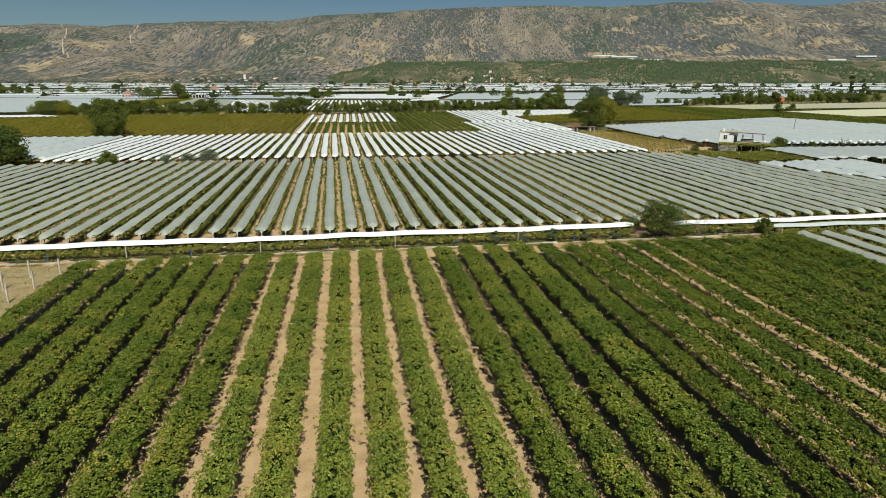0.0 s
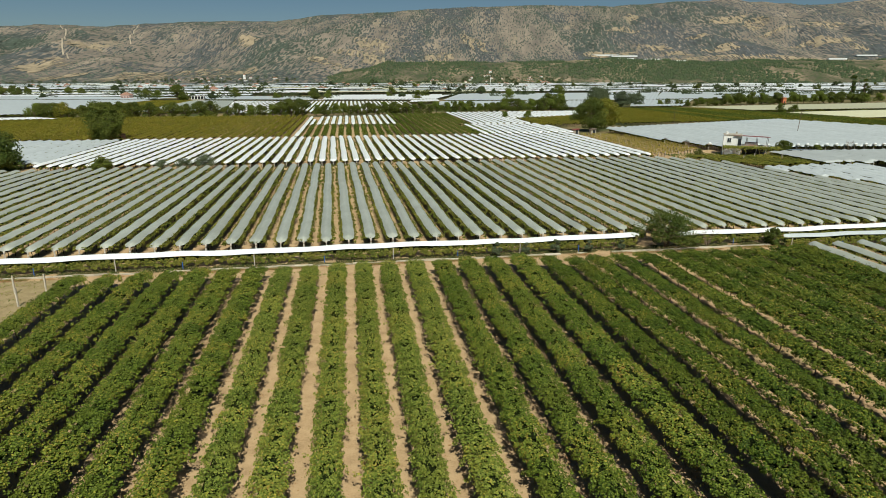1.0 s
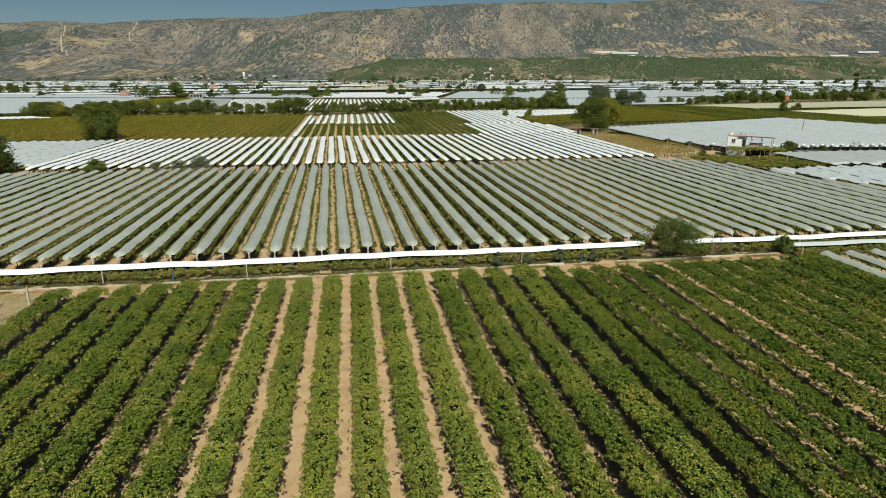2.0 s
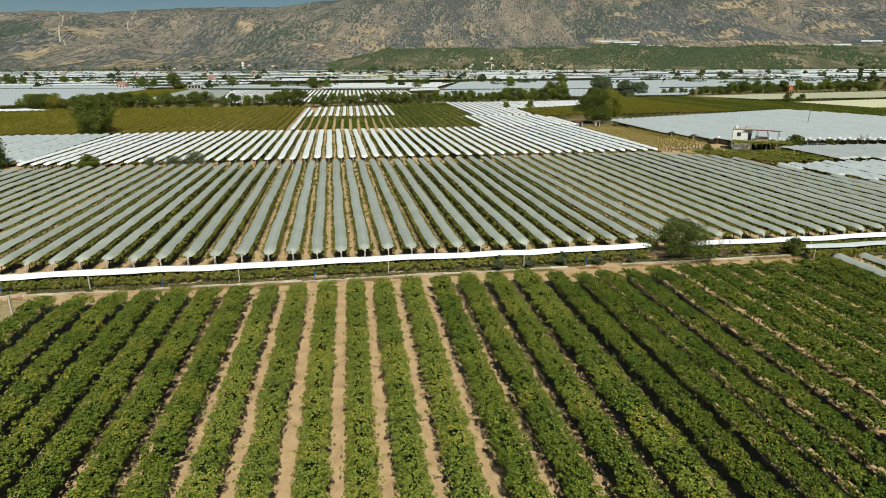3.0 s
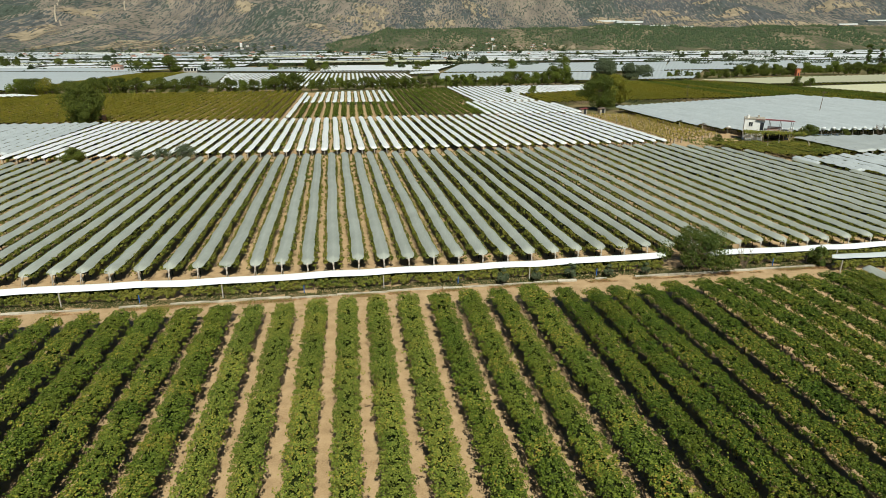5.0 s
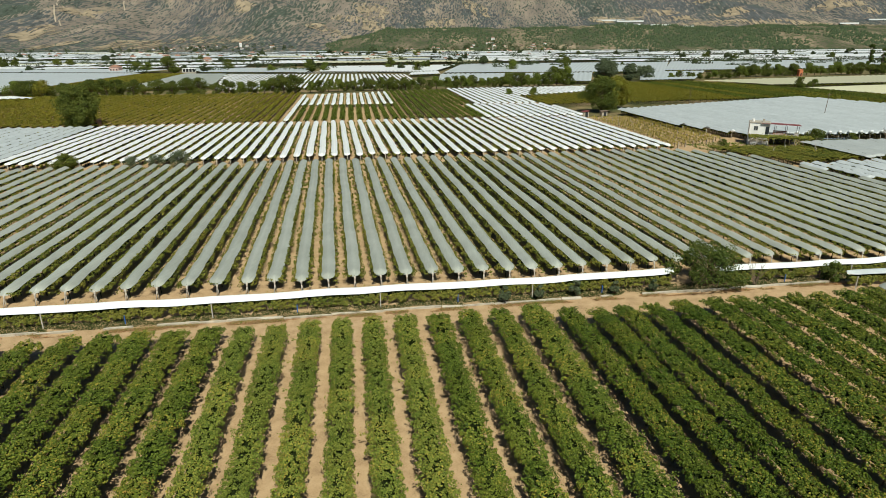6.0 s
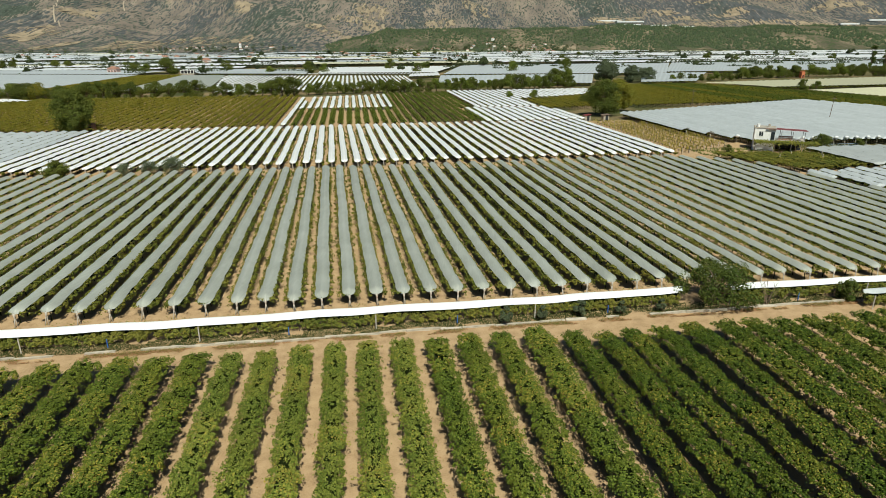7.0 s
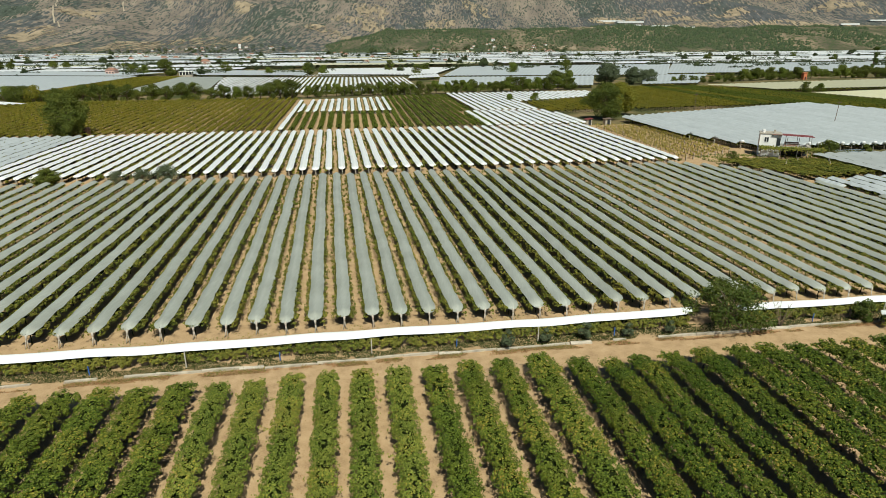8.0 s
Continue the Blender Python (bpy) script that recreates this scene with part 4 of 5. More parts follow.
a = -20.5
while a > -172:
    b0 = 221.5 + max(0.0, -100 - a) * 0.35
    vine_row(a, b0, 333 + rng.uniform(-1, 1), OPEN_AUT, 16.0, "row of vines turned olive and yellow", "turning vine rows", False)
    a -= 2.95
for k in range(25):
    a = -13.5 + 2.92 * k
    b1 = 268.5 if a < 21 else 338.0
    if a > 47:
        b1 = 258.0 if a < 52 else 222.0
    if b1 > 225:
        vine_row(a, 222.5, b1 + rng.uniform(-1, 1), OPEN_GRN, 16.0, "row of green vines in the open", "green vine rows", False)
for a in (47.8, 50.7):
    vine_row(a, 263.0, 338.0, OPEN_GRN, 16.0, "row of green vines in the open", "green vine rows", False)
covered_row(-16.8, 222.5, 318.0, WHITE_L, 100.0, VINES_FAR, 15.0, "single vine row under a white cover", "", True)
for k in range(13):
    covered_row(-14.5 + 2.92 * k, 271.0 + rng.uniform(-0.5, 0.5), (300.0 if k == 0 else 318.0 + 0.8 * k), WHITE, 61.0, VINES_FAR, 15.0, "vine row under a white cover far off", "far white rows")
# white rows right of the green vines
for k in range(12):
    a = 49.5 + 2.9 * k
    covered_row(a, 220.8 + rng.uniform(-0.4, 0.4), min(261.0, 261.0 - max(0, a - 78) * 3), WHITE, 61.0, VINES_FAR, 15.0, "vine row under a white cover near the sheds", "white rows near the sheds", True, 1.25)
for k in range(26):
    a = 54.5 + 2.9 * k
    b0 = 264.0 if a < 79 else 296.0 + (a - 79) * 0.45
    covered_row(a, b0 + rng.uniform(-0.4, 0.4), 343.0, WHITE, 61.0, VINES_FAR, 15.0, "vine row under a white cover before the hedge", "white rows before the hedge", True, 1.25)
for k in range(12):
    vine_row(82.0 + 2.9 * k, 257.0 + 0.5 * k, 292.0 + 1.3 * k, OPEN_AUT, 16.0, "row of vines turned olive and yellow", "turning vine rows", False)
for k in range(44):
    a = 120.0 + 2.9 * k
    b0 = float(np.interp(a, (120, 190, 207, 250), (259.5, 266.0, 232.0, 200.0)))
    b1 = float(np.interp(a, (120, 148, 209, 226, 236, 250), (318, 369, 366, 322, 288, 240)))
    if b1 - b0 > 8:
        vine_row(a, b0, b1, OPEN_AUT if a < 165 or rng.random() < 0.3 else OPEN_GRN, 16.0, "row of vines turned olive and yellow", "turning vine rows", False)
# sparse young vines beside the big white block
for k in range(7):
    a = 83.4 + 2.6 * k
    b0, b1 = 159.5 + 1.2 * k, float(np.interp(a, (83, 96, 100), (216, 214, 176)))
    row = vine_row(a, b0, b1, YOUNG, 6.0, "row of sparse yellowing young vines on posts", "young vine rows", False)
    for q in np.arange(0.5, b1 - b0, 5.0):
        part("post", POST_W, row, shift(0.1, q))


# ---- the big white block and other sheets ----
WHITE_S = [cover_mesh("cover", 30.0, 0.9, 1.78, 0.36, M_sheet, 0.07, True, 0.16) for _ in range(4)]
BIG = [cover_mesh("cover", 90.0, 1.42, 2.1, 0.62, M_sheet, 0.1, False, 0.02) for _ in range(5)]
PALE = [cover_mesh("cover", 30.0, 1.42, 2.0, 0.3, M_pale, 0.05, True, 0.03) for _ in range(3)]
BIG_TIED = [cover_mesh("cover", 90.0, 1.42, 2.1, 0.62, M_sheet, 0.1, True, 0.02) for _ in range(3)]
tv, tf = tube([(0, 0.5, 0.1), (0, 0.2, 0.05), (0, -0.2, -0.1), (0, -0.45, -0.2)], [0.1, 0.45, 0.58, 0.3], 9)
tv = [(x, y, z * 0.75) for x, y, z in tv]
TIED_END = mesh_from("tied_end", tv, tf, M_white, True)
for k in range(40):
    a = 100.0 + 2.9 * k
    b0 = float(np.interp(a, (100, 106.5, 108, 150, 215), (188, 171, 168, 164, 160)))
    b1 = float(np.interp(a, (100, 193, 204, 215), (231, 262, 232, 205)))
    bundle_row = covered_row(a, b0, b1, BIG if a < 107 else BIG_TIED, 90.0, VINES_FAR if a < 104 else None, 15.0, "vine row of a block under milky white sheeting", "milky sheeted block")
    if a > 104:
        part("tied_end", TIED_END, bundle_row, shift(rng.uniform(-0.2, 0.2), -0.3, 2.0, rng.uniform(-0.4, 0.4)), "gathered white end of the sheet")
        end_row = thing("vine_row", field_at(a, b0 + 0.6), "short leafy vine row end under sheeting", "grapevine row", "leafy ends of the sheeted block")
        part("vine", VINES_FAR[k % 5], end_row, shift(0, 0, 0, 0, 1, 0.53, 1.1))
for k in range(13):
    a = 113.5 + 2.9 * k
    covered_row(a, 134.0 + rng.uniform(-1.5, 1.5) - 0.2 * k, 155.0 - 0.1 * k, PALE, 30.0, VINES_COV, 7.0, "vine row under milky sheeting by the garden", "milky rows by the garden")
for k in range(9):
    a = 94.8 + 2.9 * k
    covered_row(a, float(np.interp(a, (90, 96.5, 103, 118), (140, 119, 107, 96))), 130.5 + 0.25 * k + rng.uniform(-1.0, 1.0), WHITE_S, 30.0, VINES_COV, 7.0, "vine row under a crumpled white cover", "crumpled white rows", True, 1.02)


def sheet_field(name, corners, z, material, label, category="covered field", spacing=2.9, edge=None, hem=0.3):
    """A field under joined sheets: scalloped row by row, from the near left corner round to the right."""
    (a0, b0), (a1, b1), (a2, b2), (a3, b3) = corners
    wide = max(2, round(math.hypot(a1 - a0, b1 - b0) / spacing))
    V = []
    nv = 5
    for i in range(wide * 4 + 1):
        u = i / (wide * 4)
        sc = abs(math.sin(math.pi * i / 4))
        for j in range(nv + 1):
            v = j / nv
            x = (a0 + (a1 - a0) * u) * (1 - v) + (a3 + (a2 - a3) * u) * v
            y = (b0 + (b1 - b0) * u) * (1 - v) + (b3 + (b2 - b3) * u) * v
            end = 0.4 * hem if j in (0, nv) else 0.0
            V.append((x, y, z - hem * (1 - sc) - end + rng.uniform(-0.04, 0.04)))
    n = nv + 1
    F = [(i * n + j, (i + 1) * n + j, (i + 1) * n + j + 1, i * n + j + 1) for i in range(wide * 4) for j in range(nv)]
    t = thing(name, FIELD.copy(), label, category)
    part("sheet", mesh_from("sheet", V, F, material, True), t)
    if edge:
        L = math.hypot(a1 - a0, b1 - b0)
        m = max(1, round(L / 15.0))
        w = math.atan2(b1 - b0, a1 - a0) - math.pi / 2
        for k in range(m):
            part("vine", edge[k % len(edge)], t, shift(a0 + (a1 - a0) * k / m, b0 + (b1 - b0) * k / m + 0.8, 0, w, 1, L / (15.0 * m), 0.95))
    return t


E_ = VINES_FAR
sheet_field("covered_field", ((-300, 336), (-166, 362), (-156, 540), (-330, 590)), 2.0, M_sheet, "broad vine field under blue-white sheeting", edge=E_)
sheet_field("covered_field", ((-116, 372), (-72, 385), (-88, 518), (-121, 526)), 2.0, M_grey, "wedge of vines under grey-white sheeting", edge=E_)
sheet_field("covered_field", ((-180, 315), (-134, 322), (-150, 334), (-200, 330)), 2.0, M_white, "narrow vine field under white sheeting", edge=E_)
sheet_field("covered_field", ((57, 398), (146, 378), (183, 470), (70, 478)), 2.0, M_sheet, "vine field under white sheeting past the hedge", edge=E_)
sheet_field("covered_field", ((74, 494), (242, 473), (340, 655), (117, 655)), 2.0, M_sheet, "wide vine field under grey-white sheeting", edge=E_)
sheet_field("covered_field", ((178, 381), (214, 382), (274, 472), (222, 472)), 2.0, M_sheet, "vine field under white sheeting by grey trees", edge=E_)
sheet_field("covered_field", ((249, 488), (440, 486), (602, 660), (345, 660)), 2.0, M_sheet, "wide vine field under milky sheeting", edge=E_)
sheet_field("covered_field", ((230, 330), (420, 336), (520, 420), (212, 368)), 2.0, M_net, "vine field under pale olive netting", edge=E_)
sheet_field("covered_field", ((232, 308), (240, 266), (420, 290), (420, 331)), 2.0, M_cream, "vine field under cream yellow netting", edge=E_)
sheet_field("covered_field", ((-112, 548), (-30, 526), (-26, 600), (-150, 640)), 2.0, M_sheet, "broad vine field under blue-white sheeting", edge=E_)
sheet_field("covered_field", ((-330, 600), (-166, 552), (-150, 600), (-340, 680)), 2.0, M_sheet, "broad vine field under blue-white sheeting", edge=E_)
sheet_field("covered_field", ((46, 470), (70, 480), (74, 520), (50, 500)), 2.0, M_white, "small vine field under white sheeting", edge=E_)
sheet_field("covered_row", ((-36, 518), (72, 500), (72, 504), (-36, 522)), 2.3, M_bright, "single long row under a bright white sheet")
sheet_field("covered_field", ((-20, 536), (72, 522), (108, 640), (-20, 640)), 2.0, M_white, "vine field under white sheeting with leafy edges", edge=E_)
# olive strip between the sheets on the left
for k in range(14):
    a = -161.5 + 2.95 * k
    vine_row(a, float(np.interp(a, (-162, -122), (396, 356))), 538.0, OPEN_AUT, 16.0, "row of vines turned olive and yellow", "turning vine rows", False)
# covered rows past the hedge
for k in range(45):
    a = -84 + 2.9 * k
    b0 = float(np.interp(a, (-88, -70, -64, -12, 30, 50), (518, 385, 357, 366, 375, 388)))
    if 515 - 0.25 * (a + 84) - b0 < 12:
        continue
    covered_row(a, b0, 515 - 0.25 * (a + 84), WHITE_L, 100.0, VINES_FAR if a < 10 else None, 15.0, "vine row under a white cover past the hedge", "white rows past the hedge", True)


# ---- the plain to the foot of the mountains ----
def scatter_plain():
    b = 512.0
    while b < 1420:
        depth = 24 + b * 0.035
        a = -0.95 * b - 60
        while a < 1.0 * b + 60:
            w = rng.uniform(60, 210)
            inside = (-112 - w < a < 112 and b < 630) or (a < -130 and b < 640) or (75 - w < a < 345 and b < 640) or (a < -85 - w * 0.2 and b < 560) or (a > 230 - w and b < 650)
            if not inside and rng.random() < 0.9:
                s = rng.uniform(-8, 8)
                k = float(rng.random())
                mtl = M_white if k < 0.45 else M_sheet if k < 0.85 else M_bright if k < 0.93 else M_cream
                sheet_field("covered_field", ((a, b + s), (a + w, b + s + rng.uniform(-5, 5)), (a + w + rng.uniform(-8, 8), b + depth * rng.uniform(0.86, 1.08)), (a + rng.uniform(-8, 8), b + depth * rng.uniform(0.86, 1.08))), rng.uniform(2.0, 3.4), mtl, "distant field under white plastic sheeting", spacing=6.0)
            a += w + rng.uniform(0, 9)
        b += depth


scatter_plain()
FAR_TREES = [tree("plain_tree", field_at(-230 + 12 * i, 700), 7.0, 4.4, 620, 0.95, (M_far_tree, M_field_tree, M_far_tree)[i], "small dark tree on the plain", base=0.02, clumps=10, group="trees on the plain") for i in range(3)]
for k in range(240):
    b = 560 + 840 * rng.random() ** 0.95
    a = rng.uniform(-0.9, 0.95) * b
    copy_thing(FAR_TREES[int(rng.integers(3))], field_at(a, b, 0, rng.uniform(0, 6), rng.uniform(0.4, 1.3)))


def far_hedges(count):
    """Broken lines and clumps of bushes between the far fields."""
    P, N = [], []
    for _ in range(count):
        b = 560 + 850 * rng.random() ** 0.8
        a = rng.uniform(-0.92, 0.97) * b
        n, along = int(rng.integers(1, 6)), rng.uniform(-0.25, 0.25)
        tall = rng.uniform(1.6, 4.6)
        for k in range(n):
            r = tall * rng.uniform(0.6, 1.0)
            c = np.array((a + k * tall * 1.5 * math.cos(along), b + k * tall * 1.5 * math.sin(along), r * 0.8))
            d = rng.normal(0, 1, (60, 3))
            d /= np.linalg.norm(d, axis=1)[:, None]
            P.append(c + d * r * rng.uniform(0.6, 1.05, (60, 1)) * np.array((1.0, 1.0, 0.8)))
            N.append(d + np.array((0, 0, 0.4)))
    v, f = leaves(np.concatenate(P), np.concatenate(N), 1.1, rng)
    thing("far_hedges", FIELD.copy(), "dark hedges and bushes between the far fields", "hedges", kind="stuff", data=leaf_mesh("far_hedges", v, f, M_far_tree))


far_hedges(760)


# ---- buildings ----
def window(parent, x, y, z, w, h):
    f = part("window", mesh_from("window", *box(x - w / 2, y - 0.06, z, x + w / 2, y - 0.02, z + h), M_dark), parent)
    bars = [box(x - w / 2 - 0.06, y - 0.09, z - 0.08, x + w / 2 + 0.06, y - 0.02, z), box(x - 0.03, y - 0.08, z, x + 0.03, y - 0.061, z + h)]
    V, F = merge(bars)
    part("window_frame", mesh_from("window_frame", V, F, M_plaster), f)


def farm_house():
    """Two storeys, a roofed terrace on the upper one, a vine pergola in front."""
    h = thing("farm_house", field_at(103.6, 162.5, 0, -0.55, 0.92), "white two-storey farm house with red-roofed terrace", "house")
    W, D, H = 5.0, 4.6, 5.9
    part("wall", mesh_from("wall", *box(0, 0, -0.1, W, D, H), M_plaster), h, None, "white plastered walls")
    part("parapet", mesh_from("parapet", *box(-0.12, -0.12, H, W + 0.12, D + 0.12, H + 0.18), M_conc), h)
    window(h, 1.6, 0, 3.9, 0.95, 1.15)
    part("door", mesh_from("door", *box(4.0, -0.08, 3.0, 4.9, -0.02, 5.0), M_dark), h, None, "dark doorway")
    part("terrace_floor", mesh_from("terrace_floor", *box(W + 0.01, 0, 2.75, W + 7.2, D, 2.95), M_conc), h)
    for x in (W + 1.5, W + 4.2, W + 7.0):
        for y in (0.2, D - 0.3):
            part("terrace_post", mesh_from("terrace_post", *tube([(x, y, -0.05), (x, y, 5.3)], [0.07, 0.07], 6), M_steel), h)
    V, F = box(W - 2.2, -0.5, 5.45, W + 7.5, D + 0.2, 5.53)
    V = [(x, y, z + 0.32 + (W - x) * 0.03 - 0.05 * y) for x, y, z in V]
    part("terrace_roof", mesh_from("terrace_roof", V, F, M_red), h, None, "dark red sheet roof")
    part("chimney", mesh_from("chimney", *box(3.2, 2.0, H + 0.1, 3.7, 2.5, H + 0.9), M_conc), h)
    part("water_tank", mesh_from("water_tank", *tube([(0.8, 2.0, H + 0.15), (0.8, 2.0, H + 0.9)], [0.4, 0.4], 9), M_plaster), h)
    for z in (3.35, 3.75):
        part("rail", mesh_from("rail", *tube([(W + 0.1, 0.1, z), (W + 7.0, 0.1, z)], [0.025, 0.025], 5), M_steel), h)
    part("bench", mesh_from("bench", *merge([box(W + 1.0, 1.0, 2.95, W + 4.5, 1.7, 3.5), box(W + 1.0, 1.7, 2.95, W + 4.5, 1.9, 3.9)]), M_tile), h, None, "orange cushioned bench")
    # near-black panel put where the open lower storey would lie in shade
    part("lower_opening", mesh_from("lower_opening", *box(W + 0.6, 3.9, 0.0, W + 6.8, 4.0, 2.7), M_dark), h, None, "dark panel painting shade in the lower storey")
    per = thing("pergola", field_at(102.0, 159.6, 0, -0.5), "leafy vine pergola in front of the farm house", "pergola")
    for x in (0.2, 4.5, 9.0, 13.5):
        part("post", mesh_from("post", *tube([(x, 0.2, -0.05), (x, 0.2, 2.4)], [0.06, 0.06], 6), M_wood), per)
    P = np.stack((rng.uniform(0, 14.0, 1500), rng.uniform(0, 3.3, 1500), 2.45 + rng.normal(0, 0.16, 1500)), 1)
    P[:, 2] -= (rng.random(1500) < 0.12) * rng.uniform(0, 1.0, 1500)
    v, f = leaves(P, np.tile((0, -0.4, 0.8), (1500, 1)), 0.34, rng)
    part("vine", leaf_mesh("vine", v, f, M_covered), per)


farm_house()
for k in range(11):
    a = 89.5 + 2.3 * k
    b0 = float(np.interp(a, (89, 92, 97, 113), (151, 143, 135, 135)))
    vine_row(a, b0 + rng.uniform(-1, 1), (154.0 if a < 103 else 151.0) + rng.uniform(-1, 1.5), VINES_COV, 7.0, "untidy yellowing garden vine row", "garden vine rows", False, rng.uniform(0.9, 1.25))
weeds("garden_grass", 88, 124, 150, 166, 6000, 0.3, 0.18, M_green, "rough green grass round the farm house")
for a, b, s in ((118.6, 157.5, 0.52), (129, 158.0, 0.34), (93.5, 157.0, 0.3)):
    copy_thing(HEDGE[int(rng.integers(3))], field_at(a, b, 0, rng.uniform(0, 6), s))
for a, b in ((99.0, 146), (104, 149), (108, 144), (101.5, 152), (111, 148)):
    thing("garden_post", field_at(a, b), "pale wooden post in the vine garden", "post", "garden posts", data=POST_T)


def metal_frame(a, b, length):
    """A long ladder-like trellis frame on short legs."""
    t = thing("metal_frame", field_at(a, b, 0, 0.0), "long blue-grey metal ladder frame in the garden", "frame")
    for y, z in ((0.0, 1.25), (0.9, 1.55)):
        part("rail", mesh_from("rail", *tube([(0, y, z), (length, y, z)], [0.05, 0.05], 5), M_rail), t)
    for k in range(13):
        x = length * (k + 0.5) / 13
        part("rung", mesh_from("rung", *tube([(x, 0.0, 1.25), (x, 0.9, 1.55)], [0.035, 0.035], 5), M_rail), t)
        if k % 4 == 0:
            for y, z in ((0.0, 1.25), (0.9, 1.55)):
                part("leg", mesh_from("leg", *tube([(x, y, -0.1), (x, y, z)], [0.045, 0.045], 5), M_rail), t)


metal_frame(119.8, 157.6, 11.4)


def shed(a, b, w, d, h, roof, label, rz=0.0, wall=None):
    t = thing("shed", field_at(a, b, 0, rz), label, "shed")
    part("wall", mesh_from("wall", *box(0, 0, -0.1, w, d, h), wall or M_plaster), t)
    V, F = box(-0.25, -0.3, h, w + 0.25, d + 0.3, h + 0.12)
    part("roof", mesh_from("roof", [(x, y, z + 0.12 * x) for x, y, z in V], F, roof), t)
    part("door", mesh_from("door", *box(w * 0.35, -0.06, 0, w * 0.35 + 0.9, -0.01, 1.9), M_dark), t)


shed(83.4, 224.5, 2.0, 2.0, 1.7, M_red, "small pale shed with a reddish roof", 0.0, M_conc)
shed(89.2, 222.5, 2.0, 2.0, 1.9, M_wood, "small pale grey shed with a dark roof", 0.0, M_conc)
shed(-75.4, 224.0, 2.2, 2.4, 2.5, M_tile, "small orange brick hut behind the tall tree", 0.0, M_tile)


def house(a, b, w, d, h, wall_mat, rz, label, windows=2):
    t = thing("house", field_at(a, b, 0, rz), label, "house")
    part("wall", mesh_from("wall", *box(-w / 2, -d / 2, -0.3, w / 2, d / 2, h), wall_mat), t)
    e = 0.5
    V = [(-w / 2 - e, -d / 2 - e, h), (w / 2 + e, -d / 2 - e, h), (w / 2 + e, d / 2 + e, h), (-w / 2 - e, d / 2 + e, h), (-w / 6, 0, h + 0.32 * d), (w / 6, 0, h + 0.32 * d)]
    part("roof", mesh_from("roof", V, [(0, 1, 5, 4), (2, 3, 4, 5), (1, 2, 5), (3, 0, 4), (3, 2, 1, 0)], M_tile), t, None, "red clay tile roof")
    for k in range(windows):
        x = -w / 2 + w * (k + 0.5) / windows
        part("window", mesh_from("window", *box(x - 0.55, -d / 2 - 0.05, h * 0.45, x + 0.55, -d / 2 - 0.01, h * 0.45 + 1.3), M_dark), t)
    return t


M_pink = plain("pink plaster", (0.62, 0.42, 0.36), 0.85, 0.1)
house(-190, 588, 7.6, 6.4, 4.6, M_pink, -0.2, "pink house with a red tiled roof", 3)


def container(a, b):
    t = thing("site_building", field_at(a, b), "low pale building with an open dark upper floor", "building")
    part("wall", mesh_from("wall", *box(-5.0, -2.5, -0.2, 5.0, 2.5, 2.0), M_conc), t)
    # a solid near-black box stands for the shade of the open upper floor
    part("upper_floor", mesh_from("upper_floor", *box(-4.6, -2.0, 2.0, 4.6, 2.3, 4.2), M_dark), t, None, "dark box painting shade in the upper floor")
    for k in range(5):
        part("column", mesh_from("column", *box(-5.0 + 2.4 * k, -2.5, 2.0, -4.6 + 2.4 * k, -2.1, 4.2), M_plaster), t)
    part("roof", mesh_from("roof", *box(-5.3, -2.8, 4.2, 5.3, 2.8, 4.5), M_plaster), t)


container(-122, 550)
H0 = house(-160, 800, 10, 9, 4.5, M_plaster, 0.3, "pale village house with a red tiled roof", 2)
for k in range(46):
    b = rng.uniform(780, 1330)
    copy_thing(H0, field_at(rng.uniform(-0.75, 0.35) * b, b, 0, rng.uniform(-0.8, 0.8), rng.uniform(0.5, 0.8)))
for k in range(62):
    x, y = (rng.uniform(-170, 160), rng.uniform(1300, 1420)) if k < 46 else (rng.uniform(-690, -420), rng.uniform(1330, 1400))
    copy_thing(H0, shift(x, y, max(hill_height(x, y), mountain_height(x, y)) - 0.3, rng.uniform(-0.8, 0.8), 0.55, 0.55, 0.55))
shed(314, 420, 2.4, 2.4, 4.2, M_orange, "orange-red hut among the far trees", 0.0, M_orange)




def village_trees(spots):
    """Dark rounded crowns between the village houses, one mesh."""
    P, N = [], []
    for x0, x1, y0, y1, count in spots:
        for _ in range(count):
            x, y, r = rng.uniform(x0, x1), rng.uniform(y0, y1), rng.uniform(2.0, 4.6)
            d = rng.normal(0, 1, (60, 3))
            d /= np.linalg.norm(d, axis=1)[:, None]
            z = max(hill_height(x, y), mountain_height(x, y), -0.15)
            P.append(np.array((x, y, z + r * 0.8)) + d * r * rng.uniform(0.6, 1.05, (60, 1)))
            N.append(d + np.array((0, 0, 0.4)))
    v, f = leaves(np.concatenate(P), np.concatenate(N), 1.2, rng)
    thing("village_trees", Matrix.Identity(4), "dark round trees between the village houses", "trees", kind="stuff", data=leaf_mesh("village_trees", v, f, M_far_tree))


village_trees(((-220, 230, 1285, 1420, 170), (-740, -390, 1300, 1400, 90), (-1150, -700, 1250, 1400, 60)))


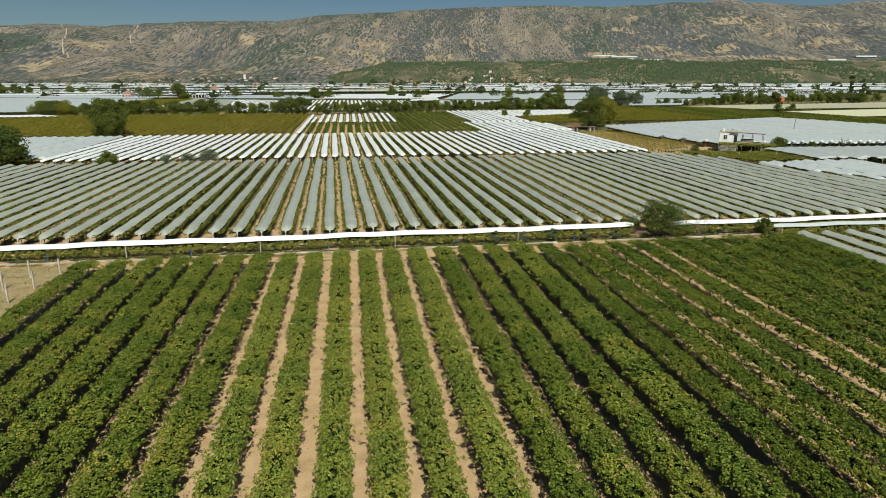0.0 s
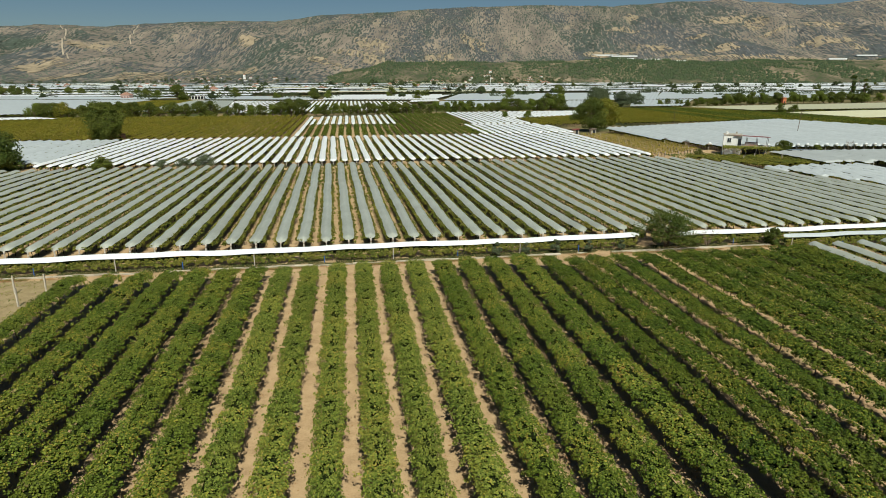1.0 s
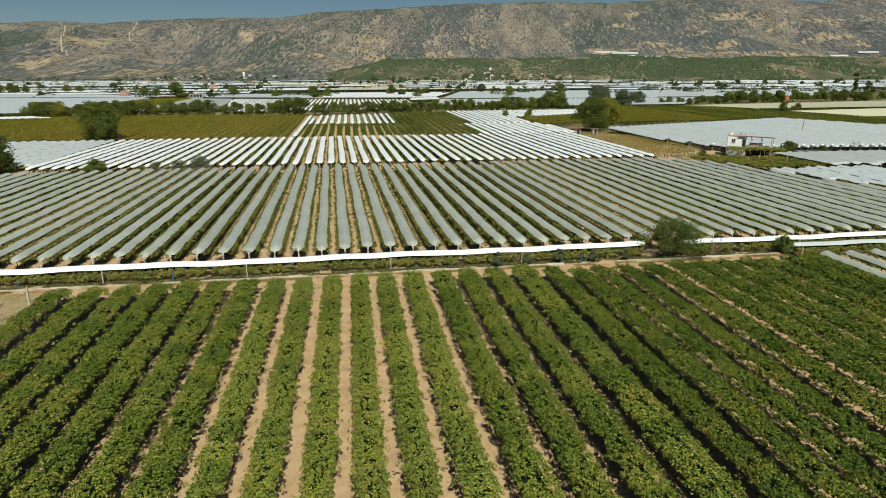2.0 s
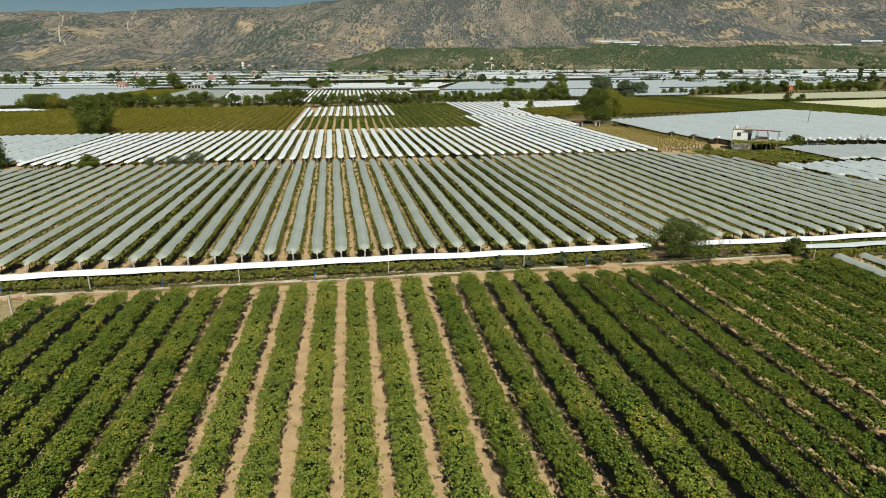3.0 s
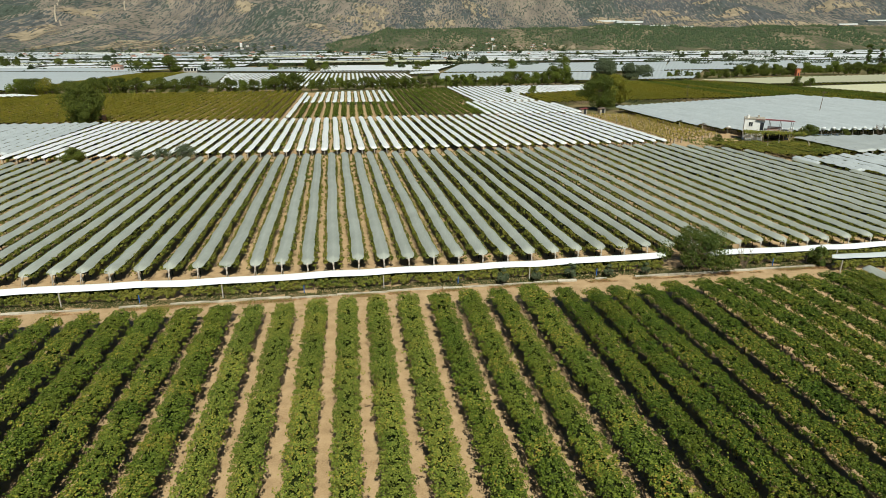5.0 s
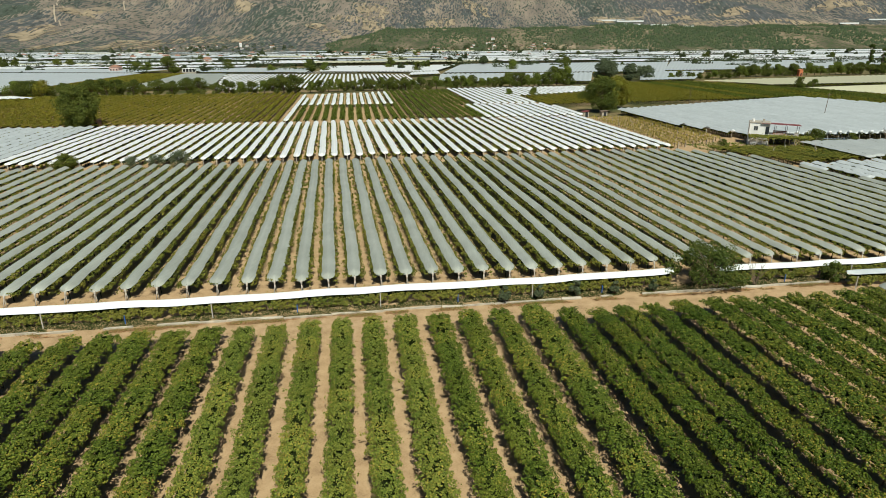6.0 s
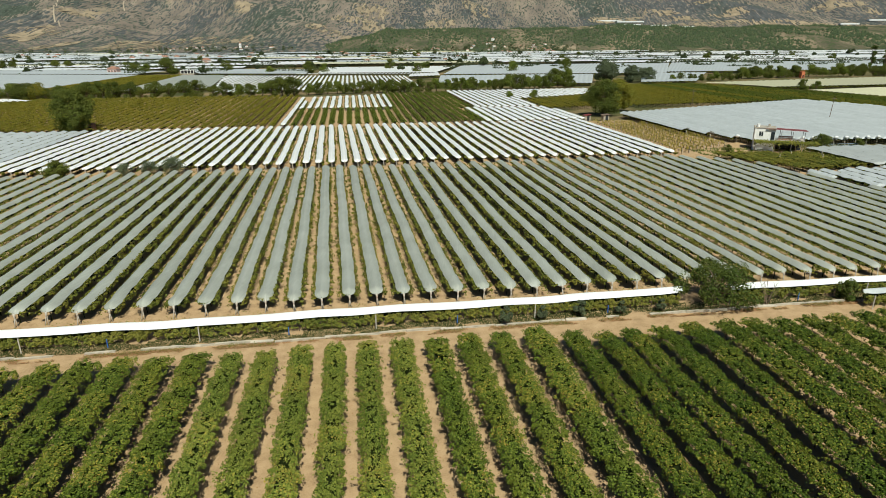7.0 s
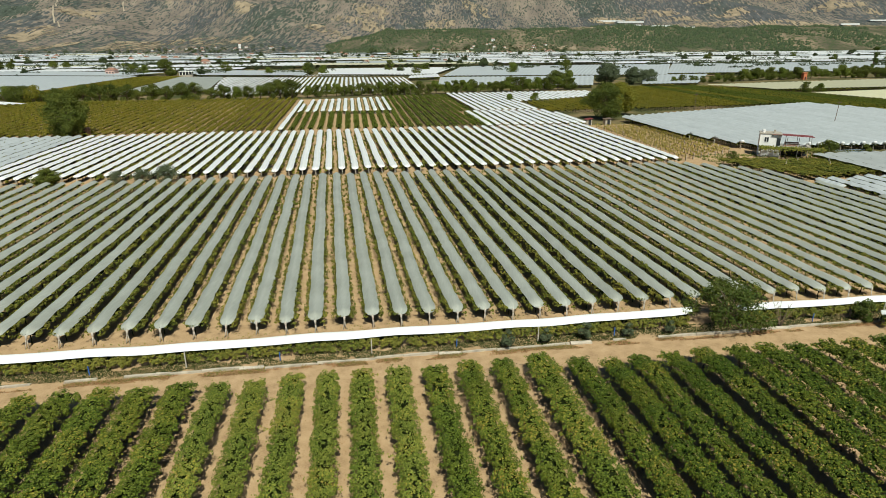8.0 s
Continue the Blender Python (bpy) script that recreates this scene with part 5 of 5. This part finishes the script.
def utility_pole(a, b, h, lean, label):
    t = thing("utility_pole", field_at(a, b), label, "utility pole", "poles over the sheeted block")
    part("shaft", mesh_from("shaft", *tube([(0, 0, -0.3), (lean, 0, h)], [0.12, 0.08], 7), M_wood), t)
    part("crossarm", mesh_from("crossarm", *box(lean - 0.8, -0.06, h - 0.7, lean + 0.8, 0.06, h - 0.58), M_wood), t)


utility_pole(158.5, 204.0, 8.5, 0.6, "dark wooden utility pole leaning slightly")
utility_pole(134.5, 246.0, 8.0, -0.1, "dark wooden utility pole standing upright")


def minaret(x, y):
    z = max(hill_height(x, y), mountain_height(x, y))
    t = thing("minaret", shift(x, y, z, 0, 0.75, 0.75, 0.72), "slim white village minaret with a pointed top", "minaret")
    part("shaft", mesh_from("shaft", *tube([(0, 0, -1), (0, 0, 13)], [0.9, 0.8], 10), M_plaster), t)
    part("balcony", mesh_from("balcony", *tube([(0, 0, 13), (0, 0, 13.9)], [1.3, 1.3], 10), M_plaster), t)
    part("spire", mesh_from("spire", *tube([(0, 0, 13.9), (0, 0, 16), (0, 0, 20)], [0.75, 0.75, 0.1], 10), M_steel), t)


minaret(40, 1336)
house(0, 0, 9, 8, 9, M_plaster, 0, "tall white block building at the village", 3).matrix_basis = shift(-501, 1384, mountain_height(-501, 1384), 0.2, 0.55, 0.6, 1.0)
house(0, 0, 6, 6, 6.5, M_conc, 0, "grey block house at the edge of the plain", 2).matrix_basis = shift(-128, 995, 0)
house(0, 0, 7, 6, 5, M_plaster, 0, "white house above the village", 2).matrix_basis = shift(43, 1450, hill_height(43, 1450))


def plateau_greenhouse(x, y, w, d):
    z = max(mountain_height(x, y), hill_height(x, y)) + 1.0
    V, F = box(-w / 2, -d / 2, -4, w / 2, d / 2, 0.6)
    t = thing("plateau_greenhouse", shift(x, y, z + 2), "long white greenhouse on the mountain plateau", "greenhouse", "plateau greenhouses")
    part("sheet", mesh_from("sheet", V, F, M_white), t)


for x, y, w, d in ((480, 2335, 120, 16), (540, 2300, 90, 14), (389, 1640, 40, 12), (470, 1660, 60, 12), (520, 1675, 60, 10), (1365, 2290, 70, 20), (1232, 2220, 60, 12)):
    plateau_greenhouse(x, y, w, d)
